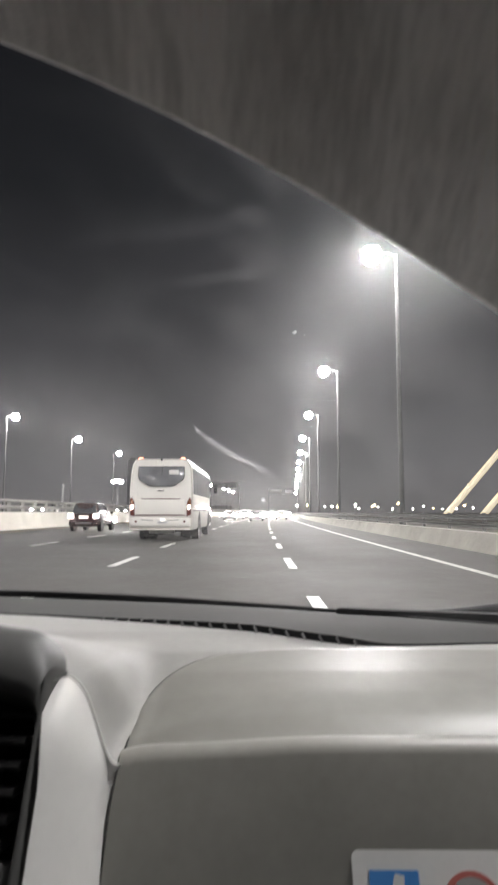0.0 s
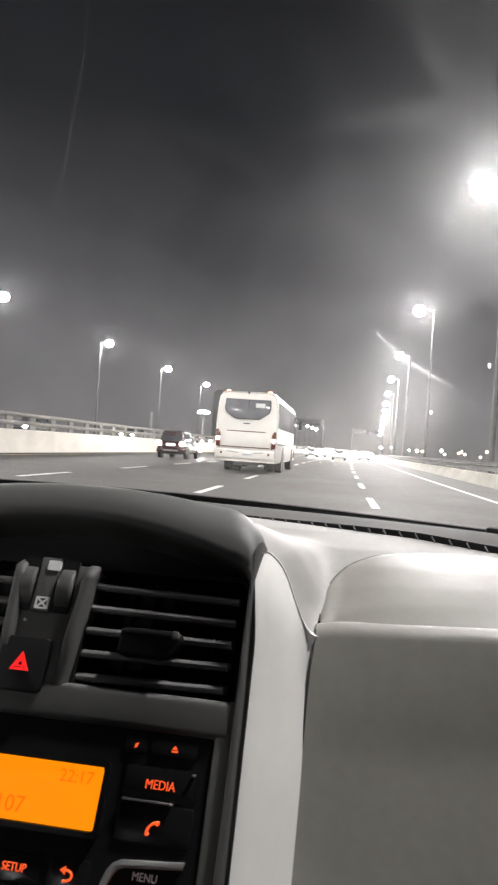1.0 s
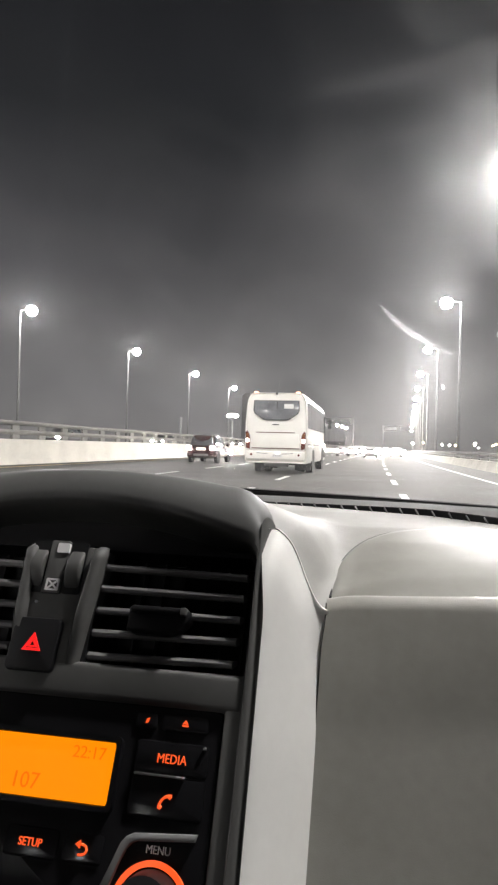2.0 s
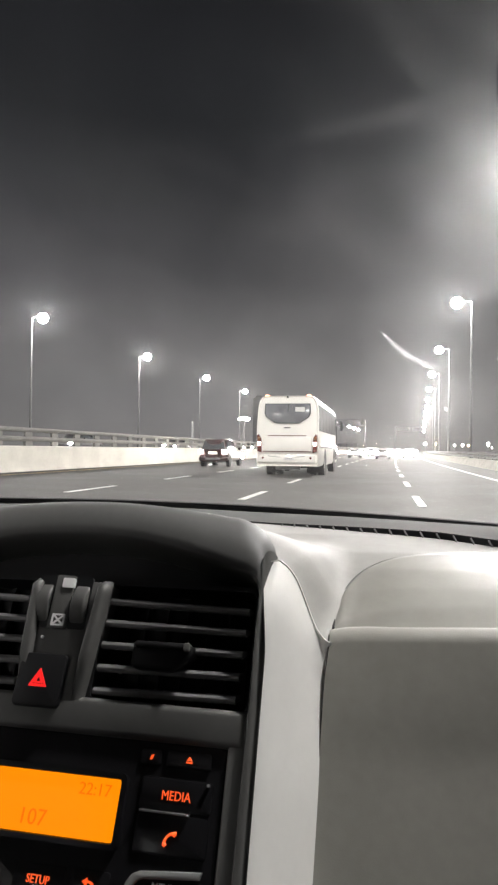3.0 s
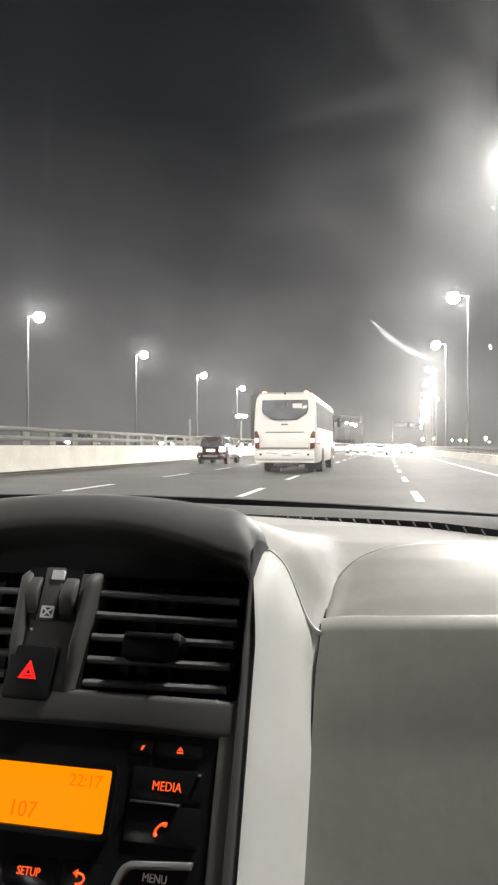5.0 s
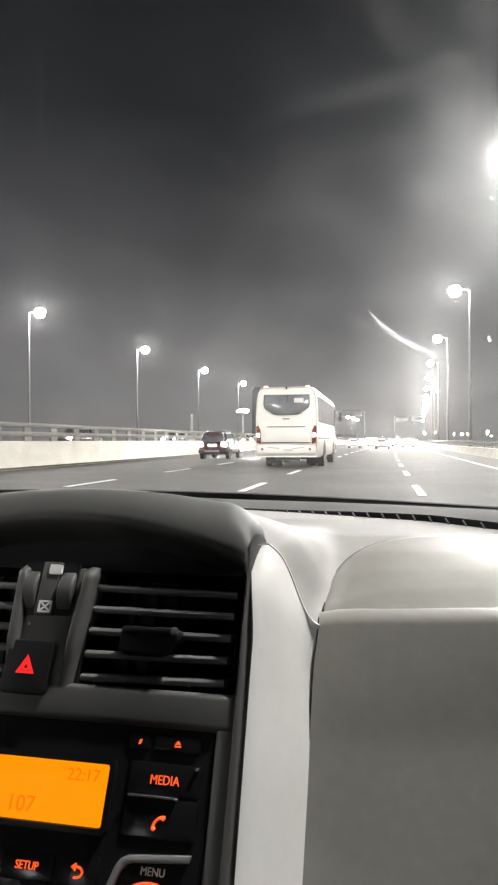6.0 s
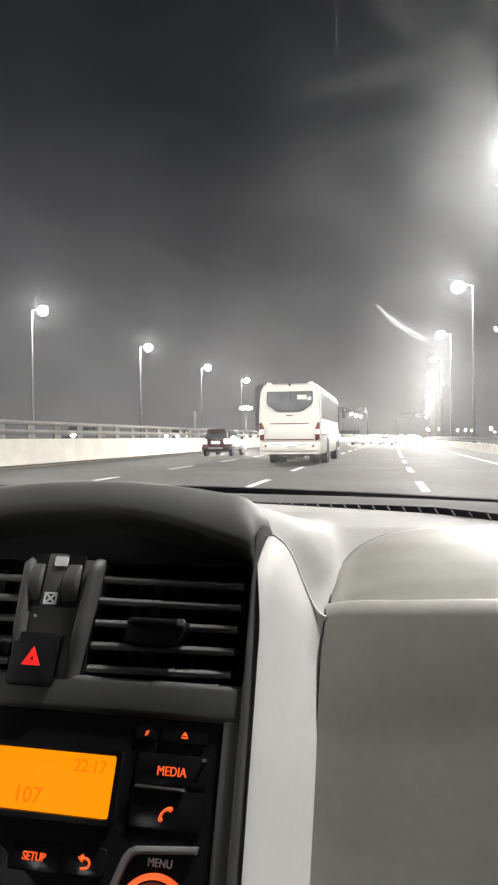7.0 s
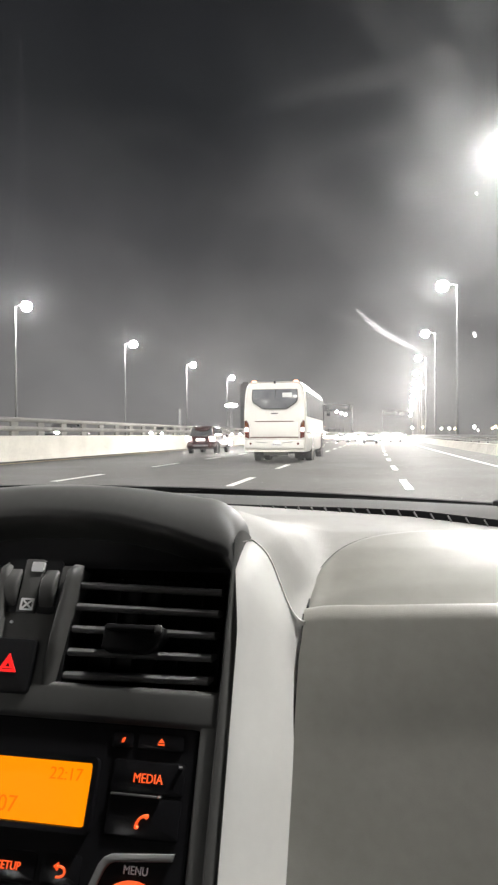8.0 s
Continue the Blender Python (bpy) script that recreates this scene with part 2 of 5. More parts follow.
    nt.links.new(tight, both.inputs[2])
    nt.links.new(total, last.inputs[0])
    nt.links.new(both.outputs[0], last.inputs[1])
    nt.links.new(wide, last.inputs[2])
    # widest lobe imitates the lamps' glare across the sky
    veil, top = scatter(nt, 1.42, 0.9), nt.nodes.new("ShaderNodeMixShader")
    thick = nt.nodes.new("ShaderNodeMath")
    thick.operation = "MULTIPLY_ADD"
    thick.inputs[1].default_value, thick.inputs[2].default_value = 0.85, 0.0
    nt.links.new(total, thick.inputs[0])
    nt.links.new(thick.outputs[0], top.inputs[0])
    nt.links.new(last.outputs[0], top.inputs[1])
    nt.links.new(veil, top.inputs[2])
    nt.links.new(top.outputs[0], out.inputs[0])
    return m


SCREEN = glass_material()


def film_material(name, share, scale):
    """Dried dirt on glass: mostly clear, the rest passes scattered light."""
    m = bpy.data.materials.new(name)
    m.use_nodes = True
    nt = m.node_tree
    nt.nodes.clear()
    out, clear, mix = (nt.nodes.new("ShaderNode" + k) for k in ("OutputMaterial", "BsdfTransparent", "MixShader"))
    film = scatter(nt, 1.36, 0.85, (0.95, 0.95, 0.97))
    co, tx, mr = (nt.nodes.new("ShaderNode" + k) for k in ("TexCoord", "TexNoise", "MapRange"))
    tx.inputs["Scale"].default_value, tx.inputs["Detail"].default_value = scale, 4
    mr.inputs[1].default_value, mr.inputs[2].default_value, mr.inputs[3].default_value, mr.inputs[4].default_value = 0.35, 0.65, share * 0.25, share
    nt.links.new(co.outputs["Object"], tx.inputs["Vector"])
    nt.links.new(tx.outputs[0], mr.inputs[0])
    nt.links.new(mr.outputs[0], mix.inputs[0])
    nt.links.new(clear.outputs[0], mix.inputs[1])
    nt.links.new(film, mix.inputs[2])
    nt.links.new(mix.outputs[0], out.inputs[0])
    return m


SMEAR = film_material("dried_smear", 0.165, 260)
FAINT = film_material("thin_dried_film", 0.042, 180)
TRACE = film_material("barely_visible_film", 0.012, 60)
SPECK = film_material("dirt_speck", 0.45, 900)


def shade_fade_material():
    """Black that fades out downwards, for the unseen band that shades the dashboard."""
    m = bpy.data.materials.new("fading_black_shade")
    m.use_nodes = True
    nt = m.node_tree
    nt.nodes.clear()
    out, clear, black, mix, co, sep, mr = (nt.nodes.new("ShaderNode" + k) for k in ("OutputMaterial", "BsdfTransparent", "BsdfDiffuse", "MixShader", "TexCoord", "SeparateXYZ", "MapRange"))
    black.inputs[0].default_value = (0.012, 0.012, 0.012, 1)
    mr.inputs[1].default_value, mr.inputs[2].default_value, mr.inputs[3].default_value, mr.inputs[4].default_value = 1.360, 1.384, 0.0, 1.0
    nt.links.new(co.outputs["Object"], sep.inputs[0])
    nt.links.new(sep.outputs["Z"], mr.inputs[0])
    nt.links.new(mr.outputs[0], mix.inputs[0])
    nt.links.new(clear.outputs[0], mix.inputs[1])
    nt.links.new(black.outputs[0], mix.inputs[2])
    nt.links.new(mix.outputs[0], out.inputs[0])
    return m


SHADE_FADE = shade_fade_material()

# ---- building helpers ----
def part(name, bm, mat, parent=None, label="", smooth=True, angle=40):
    """Links a bmesh as one mesh object, under a thing or a part."""
    bmesh.ops.recalc_face_normals(bm, faces=bm.faces)
    me = bpy.data.meshes.new(name)
    bm.to_mesh(me)
    bm.free()
    me.materials.append(mat)
    if smooth:
        me.shade_smooth()
        me.set_sharp_from_angle(angle=radians(angle))
    ob = new(name, me)
    ob.parent = parent
    return tagged(ob, label)


def root(name, m, label, category, group="", kind=""):
    ob = new(name)
    ob.empty_display_size = 0.1
    ob.matrix_world = m
    return tagged(ob, label, category, group, kind)


def box(bm, c, s, bevel=0.0, segs=2, m=None):
    """A box at c with size s, its edges rounded."""
    r = bmesh.ops.create_cube(bm, size=1, matrix=(m or Matrix()) @ Matrix.Translation(c) @ Matrix.Diagonal((*s, 1)))
    if bevel:
        es = list({e for v in r["verts"] for e in v.link_edges})
        bmesh.ops.bevel(bm, geom=es, offset=bevel, segments=segs, affect="EDGES", profile=0.5)
    return bm


def boxed(c, s, bevel=0.0, segs=2, m=None):
    return box(bmesh.new(), c, s, bevel, segs, m)


def grid(fn, nu, nv):
    """A sheet of quads from fn(u, v), u and v from 0 to 1."""
    bm = bmesh.new()
    rows = [[bm.verts.new(fn(i / nu, j / nv)) for j in range(nv + 1)] for i in range(nu + 1)]
    for i in range(nu):
        for j in range(nv):
            bm.faces.new((rows[i][j], rows[i + 1][j], rows[i + 1][j + 1], rows[i][j + 1]))
    return bm


def loft(rings, closed=True, caps=True):
    """A skin over rings of points of the same count."""
    bm = bmesh.new()
    vs = [[bm.verts.new(p) for p in ring] for ring in rings]
    n = len(vs[0])
    for a, b in zip(vs, vs[1:]):
        for k in range(n if closed else n - 1):
            bm.faces.new((a[k], a[(k + 1) % n], b[(k + 1) % n], b[k]))
    if caps and closed:
        bm.faces.new(vs[0])
        bm.faces.new(vs[-1])
    return bm


def tube(bm, a, b, ra, rb=None, n=12):
    """A tapered round bar from a to b."""
    a, b = Vector(a), Vector(b)
    d = b - a
    m = Matrix.Translation((a + b) / 2) @ d.to_track_quat("Z", "Y").to_matrix().to_4x4()
    bmesh.ops.create_cone(bm, cap_ends=True, segments=n, radius1=ra, radius2=ra if rb is None else rb, depth=d.length, matrix=m)
    return bm


def tubed(*a, **k):
    return tube(bmesh.new(), *a, **k)


def prism(outline, depth, bevel=0.0, segs=2, m=None, axis="y"):
    """A flat outline (pairs) given thickness along an axis, its rim rounded."""
    bm = bmesh.new()
    put = {"y": lambda a, b, d: (a, d, b), "x": lambda a, b, d: (d, a, b), "z": lambda a, b, d: (a, b, d)}[axis]
    f = [bm.verts.new(put(a, b, depth[0])) for a, b in outline]
    g = [bm.verts.new(put(a, b, depth[1])) for a, b in outline]
    n = len(f)
    bm.faces.new(f)
    bm.faces.new(g[::-1])
    for k in range(n):
        bm.faces.new((f[k], g[k], g[(k + 1) % n], f[(k + 1) % n]))
    bmesh.ops.recalc_face_normals(bm, faces=bm.faces)
    if bevel:
        es = [e for e in bm.edges if all(v in f for v in e.verts) or all(v in g for v in e.verts)]
        bmesh.ops.bevel(bm, geom=es, offset=bevel, segments=segs, affect="EDGES", profile=0.5)
    if m:
        bm.transform(m)
    return bm


def rounded(w, h, r, cx=0.0, cy=0.0, n=6):
    """The outline of a rectangle with round corners."""
    pts = []
    for k, (sx, sy) in enumerate(((1, 1), (-1, 1), (-1, -1), (1, -1))):
        for i in range(n + 1):
            a = radians(90 * k + 90 * i / n)
            pts.append((cx + sx * (w / 2 - r) + r * math.cos(a), cy + sy * (h / 2 - r) + r * math.sin(a)))
    return pts


def disc(r, cx=0.0, cy=0.0, n=24):
    return [(cx + r * math.cos(2 * math.pi * i / n), cy + r * math.sin(2 * math.pi * i / n)) for i in range(n)]


def ring_band(outer, inner, d0, d1, m=None):
    """A band between two outlines of the same count, with thickness along y."""
    bm = bmesh.new()
    sets = [[bm.verts.new((a, d, b)) for a, b in o] for o, d in ((outer, d0), (inner, d0), (inner, d1), (outer, d1))]
    n = len(outer)
    for p, q in zip(sets, sets[1:] + sets[:1]):
        for k in range(n):
            bm.faces.new((p[k], p[(k + 1) % n], q[(k + 1) % n], q[k]))
    if m:
        bm.transform(m)
    return bm


def lettering(text, size, m, thick=0.0003, bold=0.0):
    """A bmesh of built-in letters, in the x-z plane and facing -y, centred."""
    cu = bpy.data.curves.new("lettering", "FONT")
    cu.body, cu.size, cu.align_x, cu.align_y, cu.extrude, cu.resolution_u, cu.offset = text, 1.0, "CENTER", "CENTER", thick / size, 3, bold
    ob = new("lettering", cu)
    me = bpy.data.meshes.new_from_object(ob)
    bm = bmesh.new()
    bm.from_mesh(me)
    bpy.data.objects.remove(ob)
    bpy.data.curves.remove(cu)
    bpy.data.meshes.remove(me)
    bm.transform(m @ Matrix.Rotation(radians(90), 4, "X") @ Matrix.Scale(size, 4))
    return bm


def smooth01(a, b, x):
    t = min(max((x - a) / (b - a), 0.0), 1.0)
    return t * t * (3 - 2 * t)


def sway(y):
    """How far the road has bent to the side at the distance y."""
    if y < 0:
        return 0.0
    return 0.00019 * y * y if y < 165 else 0.00019 * 165 ** 2 + 0.0627 * (y - 165)


def along(y):
    """The pose of a thing that stands on the road's line at y."""
    return Matrix.Translation((sway(y), y, 0)) @ Matrix.Rotation(-math.atan((sway(y + 1) - sway(y - 1)) / 2), 4, "Z")


def stations(y0, y1):
    ys, y = [y0], y0
    while y < y1:
        y = min(y + (6 if y < 330 else 60), y1)
        ys.append(y)
    return ys


def run(profile, y0, y1, closed=True):
    """A cross-section (x, z) drawn along the bend of the road."""
    return loft([[(x + sway(y), y, z) for x, z in profile] for y in stations(y0, y1)], closed=closed, caps=closed)


# ---- the motorway ----
RIGHT_LINE, LANE_A, LANE_B, EDGE_R, EDGE_L = 0.86, -3.0, -7.6, 4.45, -14.3
ground = tagged(part("ground", grid(lambda u, v: (-2500 + 5000 * u, -300 + 4800 * v, -0.02), 8, 8), SAND), "dark sandy ground beside the motorway", "ground", kind="structure")
road = tagged(part("road", run([(-15.9, 0.0), (7.0, 0.0), (7.0, -0.015), (-15.9, -0.015)], -60, 1500), ASPHALT), "worn dark asphalt carriageway under lamp light", "road", kind="structure")
edge_line = tagged(part("edge_line", run([(EDGE_R - 0.1, 0.004), (EDGE_R + 0.1, 0.004)], -40, 900, closed=False), LINE_WORN), "solid white painted edge line on the asphalt", "road marking", kind="structure")
edge_line_yellow = tagged(part("edge_line_yellow", run([(EDGE_L - 0.1, 0.004), (EDGE_L + 0.1, 0.004)], -40, 900, closed=False), PAINT_Y), "faded yellow edge line beside the parapet", "road marking", kind="structure")

dash_mesh = None
for lane_x, first in ((RIGHT_LINE, 0.0), (LANE_A, 0.4), (LANE_B, 1.2)):
    for k in range(-1, 34):
        y = 6.1 + first + 7.5 * k
        if dash_mesh is None:
            bm = boxed((0, 1.5, 0.003), (0.17, 3.0, 0.006))
            ob = part("lane_dash", bm, PAINT, smooth=False)
            dash_mesh = ob.data
        else:
            ob = new("lane_dash", dash_mesh)
        ob.matrix_world = along(y) @ Matrix.Translation((lane_x, 0, 0.001))
        tagged(ob, "white painted lane dash on the asphalt", "road marking", "lane dashes", "structure")

# parapet on the far side, with its steel rails
parapet = tagged(part("parapet_wall", run([(-15.55, -0.02), (-15.72, 0.25), (-15.8, 1.12), (-15.95, 1.15), (-16.1, 1.12), (-16.2, -0.02)], -40, 600), CONCRETE), "pale painted concrete bridge parapet", "parapet", kind="structure")
opposite_road = tagged(part("opposite_road", run([(-18.6, 0.62), (-18.6, 0.75), (-39.5, 0.75), (-39.5, -0.02), (-18.6, -0.02)], -60, 900), ASPHALT), "raised dark asphalt carriageway of the oncoming traffic", "road", kind="structure")
railing = root("parapet_railing", pose(0, 0, 0), "dull steel railing of two rails on the concrete parapet", "railing", kind="structure")
for z, r in ((1.46, 0.12), (1.88, 0.11)):
    part("rail", run([(-15.98 + r * math.cos(a), z + r * math.sin(a)) for a in [math.pi * k / 4 for k in range(8)]], -40, 420), RAIL_PALE, railing)
post_mesh = None
for k in range(72):
    y = -4 + 2.4 * k
    if post_mesh is None:
        bm = prism([(-0.08, 0), (0.08, 0), (0.06, 0.4), (0.05, 0.86), (-0.05, 0.86), (-0.06, 0.4)], (-0.30, 0.30), 0.01, 1)
        post = part("rail_post", bm, RAIL_PALE, railing)
        post_mesh = post.data
    else:
        post = new("rail_post", post_mesh)
        post.parent = railing
    post.matrix_world = along(y) @ Matrix.Translation((-16.0, 0, 1.1))

# low barrier on the near side with a dark fence behind it
kerb_barrier = tagged(part("barrier_wall", run([(6.6, -0.02), (6.75, 0.2), (6.9, 0.55), (7.05, 0.58), (7.2, 0.55), (7.35, -0.02)], -40, 600), KERB_STONE), "low dusty concrete road barrier", "barrier", kind="structure")
fence = root("roadside_fence", pose(0, 0, 0), "dark steel crash fence behind the low barrier", "fence", kind="structure")
for z in (0.75, 1.02):
    part("fence_rail", run([(7.55, z - 0.1), (7.6, z - 0.04), (7.55, z), (7.6, z + 0.04), (7.55, z + 0.1), (7.63, z + 0.1), (7.63, z - 0.1)], -30, 500), RAIL_DARK, fence)
fpost_mesh = None
for k in range(60):
    y = 2 + 4.0 * k
    if fpost_mesh is None:
        fpost = part("fence_post", boxed((0, 0, 0.58), (0.1, 0.14, 1.16), 0.012, 1), RAIL_DARK, fence)
        fpost_mesh = fpost.data
    else:
        fpost = new("fence_post", fpost_mesh)
        fpost.parent = fence
    fpost.matrix_world = along(y) @ Matrix.Translation((7.72, 0, 0))


# ---- street lamps ----
def street_lamp(label, height=16.9, reach=1.5):
    """A tapered steel column with one short arm and a bowl lantern, its arm towards -x."""
    lamp = root("street_lamp", pose(0, 0, 0), label, "street lamp", "lamps along the motorway")
    bm = tubed((0, 0, 0), (0, 0, height), 0.17, 0.085, 14)
    part("column", bm, COLUMN, lamp)
    part("base_plate", boxed((0, 0, 0.04), (0.5, 0.5, 0.08), 0.015), COLUMN, lamp)
    arm = bmesh.new()
    pts = [(0, height - 0.15), (-0.25 * reach, height + 0.05), (-0.7 * reach, height + 0.1), (-0.85 * reach, height + 0.1)]
    for (xa, za), (xb, zb) in zip(pts, pts[1:]):
        tube(arm, (xa, 0, za), (xb, 0, zb), 0.06, 0.055, 8)
    part("arm", arm, COLUMN, lamp)
    hood = bmesh.new()
    bmesh.ops.create_uvsphere(hood, u_segments=20, v_segments=10, radius=1, matrix=Matrix.Translation((-reach, 0, height + 0.42)) @ Matrix.Diagonal((0.50, 0.40, 0.14, 1)))
    part("lantern_hood", hood, COLUMN, lamp)
    bowl = bmesh.new()
    bmesh.ops.create_uvsphere(bowl, u_segments=16, v_segments=8, radius=1, matrix=Matrix.Translation((-reach, 0, height - 0.08)) @ Matrix.Diagonal((0.61, 0.61, 0.58, 1)))
    part("lantern_bowl", bowl, LED, lamp, "glowing white lamp bowl")
    return lamp


PITCH, RIGHT_FIRST, LEFT_FIRST = 33.0, 71.5, 71.5
lamp_a = street_lamp("tall galvanised street lamp with a glowing white lantern")
lamp_a.matrix_world = along(RIGHT_FIRST - 2 * PITCH) @ Matrix.Translation((8.55, 0, 0))
for k in (-3, *range(-1, 15)):
    copy_thing(lamp_a, along(RIGHT_FIRST + k * PITCH) @ Matrix.Translation((8.55, 0, 0)))
for k in (-5, -4, *range(-2, 14)):
    copy_thing(lamp_a, along(LEFT_FIRST + k * PITCH) @ Matrix.Translation((-42.8, 0, 0)) @ Matrix.Rotation(math.pi, 4, "Z"))


# ---- vehicles ----
def wheel(name, parent, x, y, r, w, side):
    """A tyre with a rim; side is the way its face looks along x."""
    prof = [(-w / 2, r * 0.62), (-w / 2, r * 0.93), (-w * 0.38, r), (w * 0.38, r), (w / 2, r * 0.93), (w / 2, r * 0.62)]
    rings = []
    for k in range(28):
        a = 2 * math.pi * k / 28
        rings.append([(x + px, y + pr * math.cos(a), r + pr * math.sin(a)) for px, pr in prof])
    bm = loft(rings + rings[:1], closed=False, caps=False)
    bmesh.ops.remove_doubles(bm, verts=bm.verts, dist=1e-5)
    t = part(name, bm, RUBBER, parent)
    rim = tubed((x - side * w * 0.1, y, r), (x + side * w * 0.36, y, r), r * 0.62, r * 0.5, 24)
    tube(rim, (x + side * w * 0.3, y, r), (x + side * w * 0.46, y, r), r * 0.2, r * 0.15, 16)
    part("rim", rim, CHROME, t)
    return t


def coach():
    """A white coach, its back at y = 0 and its nose towards +y."""
    L, W, H, low = 10.6, 2.5, 3.2, 0.42
    c = root("coach_bus", pose(0, 0, 0), "white single-deck coach with a dark rear window and lit tail lamps", "bus")
    hw = W / 2
    half = [(hw - 0.05, low), (hw, low + 0.1), (hw, 2.0), (hw - 0.03, 2.7), (hw - 0.08, 2.98), (hw - 0.2, H - 0.04), (hw - 0.42, H)]
    sec = [(-x, z) for x, z in half] + half[::-1]
    rings = []
    for y, sx, dz, lift in ((0.09, 0.95, -0.06, 0.06), (0.03, 0.975, -0.03, 0.02), (0.12, 0.995, -0.01, 0.005), (0.4, 1, 0, 0), (L * 0.5, 1, 0, 0), (L - 0.6, 1, 0, 0), (L - 0.2, 0.99, -0.03, 0), (L, 0.95, -0.18, 0.05)):
        rings.append([(x * sx, y + (0.13 * smooth01(1.6, 3.2, z) if y < 0.3 else 0) - (0.3 * smooth01(1.4, 3.2, z) if y > L - 0.3 else 0), z + (dz if z > 2 else 0) + (lift if z < 1 else 0)) for x, z in sec])
    part("body", loft(rings), BUS_WHITE, c, angle=35)
    # rear window, its lower corners cut away
    def back_y(z):
        return 0.055 + 0.13 * smooth01(1.6, 3.2, z)
    win = [(-0.88, 2.86), (0.88, 2.86), (0.9, 2.5), (0.84, 2.36), (0.5, 2.14), (0.4, 2.12), (-0.4, 2.12), (-0.5, 2.14), (-0.84, 2.36), (-0.9, 2.5)]
    bm = prism(win, (-0.012, 0.10), 0.012, 2)
    for v in bm.verts:
        v.co.y += 0.13 * smooth01(1.6, 3.2, v.co.z) + 0.035
    rw = part("rear_window", bm, GLASS_GREY, c, "grey tinted rear glass")
    bm = prism([(x * 1.035, 2.5 + (z - 2.5) * 1.06) for x, z in win], (0.0, 0.10), 0.01, 2)
    for v in bm.verts:
        v.co.y += 0.13 * smooth01(1.6, 3.2, v.co.z) + 0.032
    part("window_seal", bm, RUBBER, rw, "black rubber seal")
    bm = boxed((0.5, 0.135, 2.62), (0.38, 0.06, 0.24), 0.004)
    part("notice", bm, STICKER, rw, "white paper notice")
    bm = tubed((0.05, 0.13, 2.86), (-0.02, 0.10, 2.25), 0.014, 0.01, 8)
    part("wiper", bm, BLACK, rw)
    # engine flap, seams and bumper
    for z, w in ((1.62, 1.55), (1.0, 1.95)):
        part("trim_line", boxed((0, 0.026, z), (w, 0.02, 0.035), 0.005), TRIM_RED, c, "thin dark red trim line")
    part("engine_flap", boxed((0, 0.045, 1.3), (1.86, 0.05, 0.56), 0.02), BUS_WHITE, c)
    part("badge", boxed((0, 0.03, 1.93), (0.27, 0.02, 0.04), 0.008), BEZEL, c)
    part("roof_sensor", boxed((0, 0.16, 3.14), (0.07, 0.08, 0.09), 0.015), BLACK, c)
    part("bumper", boxed((0, 0.04, 0.72), (2.36, 0.16, 0.34), 0.05, 3), BUS_WHITE, c)
    plate = part("number_plate", boxed((0.1, -0.045, 0.72), (0.42, 0.012, 0.12), 0.003), STICKER, c)
    for k in range(4):
        part("bar", boxed((-0.03 + 0.08 * k, -0.053, 0.72), (0.028, 0.006, 0.04)), INK, plate)
    part("plate_lamp", boxed((0.1, -0.05, 0.83), (0.16, 0.03, 0.05), 0.01), PLATE_GLOW, c, "lit white plate lamp")
    for s in (-1, 1):
        part("bumper_groove", boxed((0, 0, 0), (0.46, 0.02, 0.018), 0.004, m=Matrix.Translation((s * 0.5, -0.04, 0.80)) @ Matrix.Rotation(radians(-5 * s), 4, "Y")), BEZEL, c)
        part("reflector", tubed((s * 0.95, -0.045, 0.75), (s * 0.95, -0.02, 0.75), 0.045), TAIL_RED, c)
        bm = prism([(s * 1.02, 0.95), (s * 1.19, 1.0), (s * 1.21, 1.62), (s * 1.14, 1.68), (s * 1.04, 1.5)], (0.0, 0.14), 0.015, 2)
        cl = part("tail_light", bm, TAIL_RED, c, "tall red tail lamp cluster")
        part("brake_lens", boxed((s * 1.12, -0.005, 1.30), (0.11, 0.03, 0.14), 0.03, 3), TAIL_LIT, cl, "lit brake lamp")
        part("signal_lens", boxed((s * 1.13, 0.0, 1.5), (0.12, 0.03, 0.16), 0.02, 3), TAIL_AMBER, cl)
        part("roof_marker", boxed((s * 0.84, 0.24, 3.19), (0.17, 0.12, 0.08), 0.03, 3), MARK_RED, c, "lit pale roof marker lamp")
        # band of side windows, pane by pane
        for k in range(6):
            y = 0.42 + 1.6 * k
            pane = prism([(y, 1.82), (y + 1.56, 1.82), (y + 1.56, 2.84), (y, 2.84)], (s * (hw - 0.05), s * (hw + 0.004)), 0.01, 1, axis="x")
            for v in pane.verts:
                v.co.x -= s * (0.045 * smooth01(2.0, 2.98, v.co.z) - 0.012)
            part("side_window", pane, GLASS_PALE, c)
        part("side_moulding", boxed((s * (hw + 0.008), L / 2, 1.18), (0.02, L - 1.0, 0.05), 0.006), GALV, c)
        for k, y in enumerate((3.1, 8.3)):
            part("wheel_arch", prism(disc(0.62, y, 0.5, 28), (s * (hw - 0.25), s * (hw + 0.006)), axis="x"), BLACK, c)
            wheel("wheel", c, s * (hw - 0.16), y, 0.5, 0.3, s)
        # the rear axle carries a second, inner wheel
        wheel("wheel", c, s * (hw - 0.52), 3.1, 0.5, 0.3, s)
        mir = part("mirror", boxed((s * (hw + 0.22), L - 0.2, 2.35), (0.2, 0.16, 0.5), 0.05, 3), BLACK, c)
        part("mirror_arm", tubed((s * (hw - 0.1), L - 0.3, 2.75), (s * (hw + 0.22), L - 0.2, 2.58), 0.025), BLACK, mir)
    part("door", boxed((hw - 0.02, 9.55, 1.62), (0.08, 0.8, 2.1), 0.02), GLASS_DARK, c)
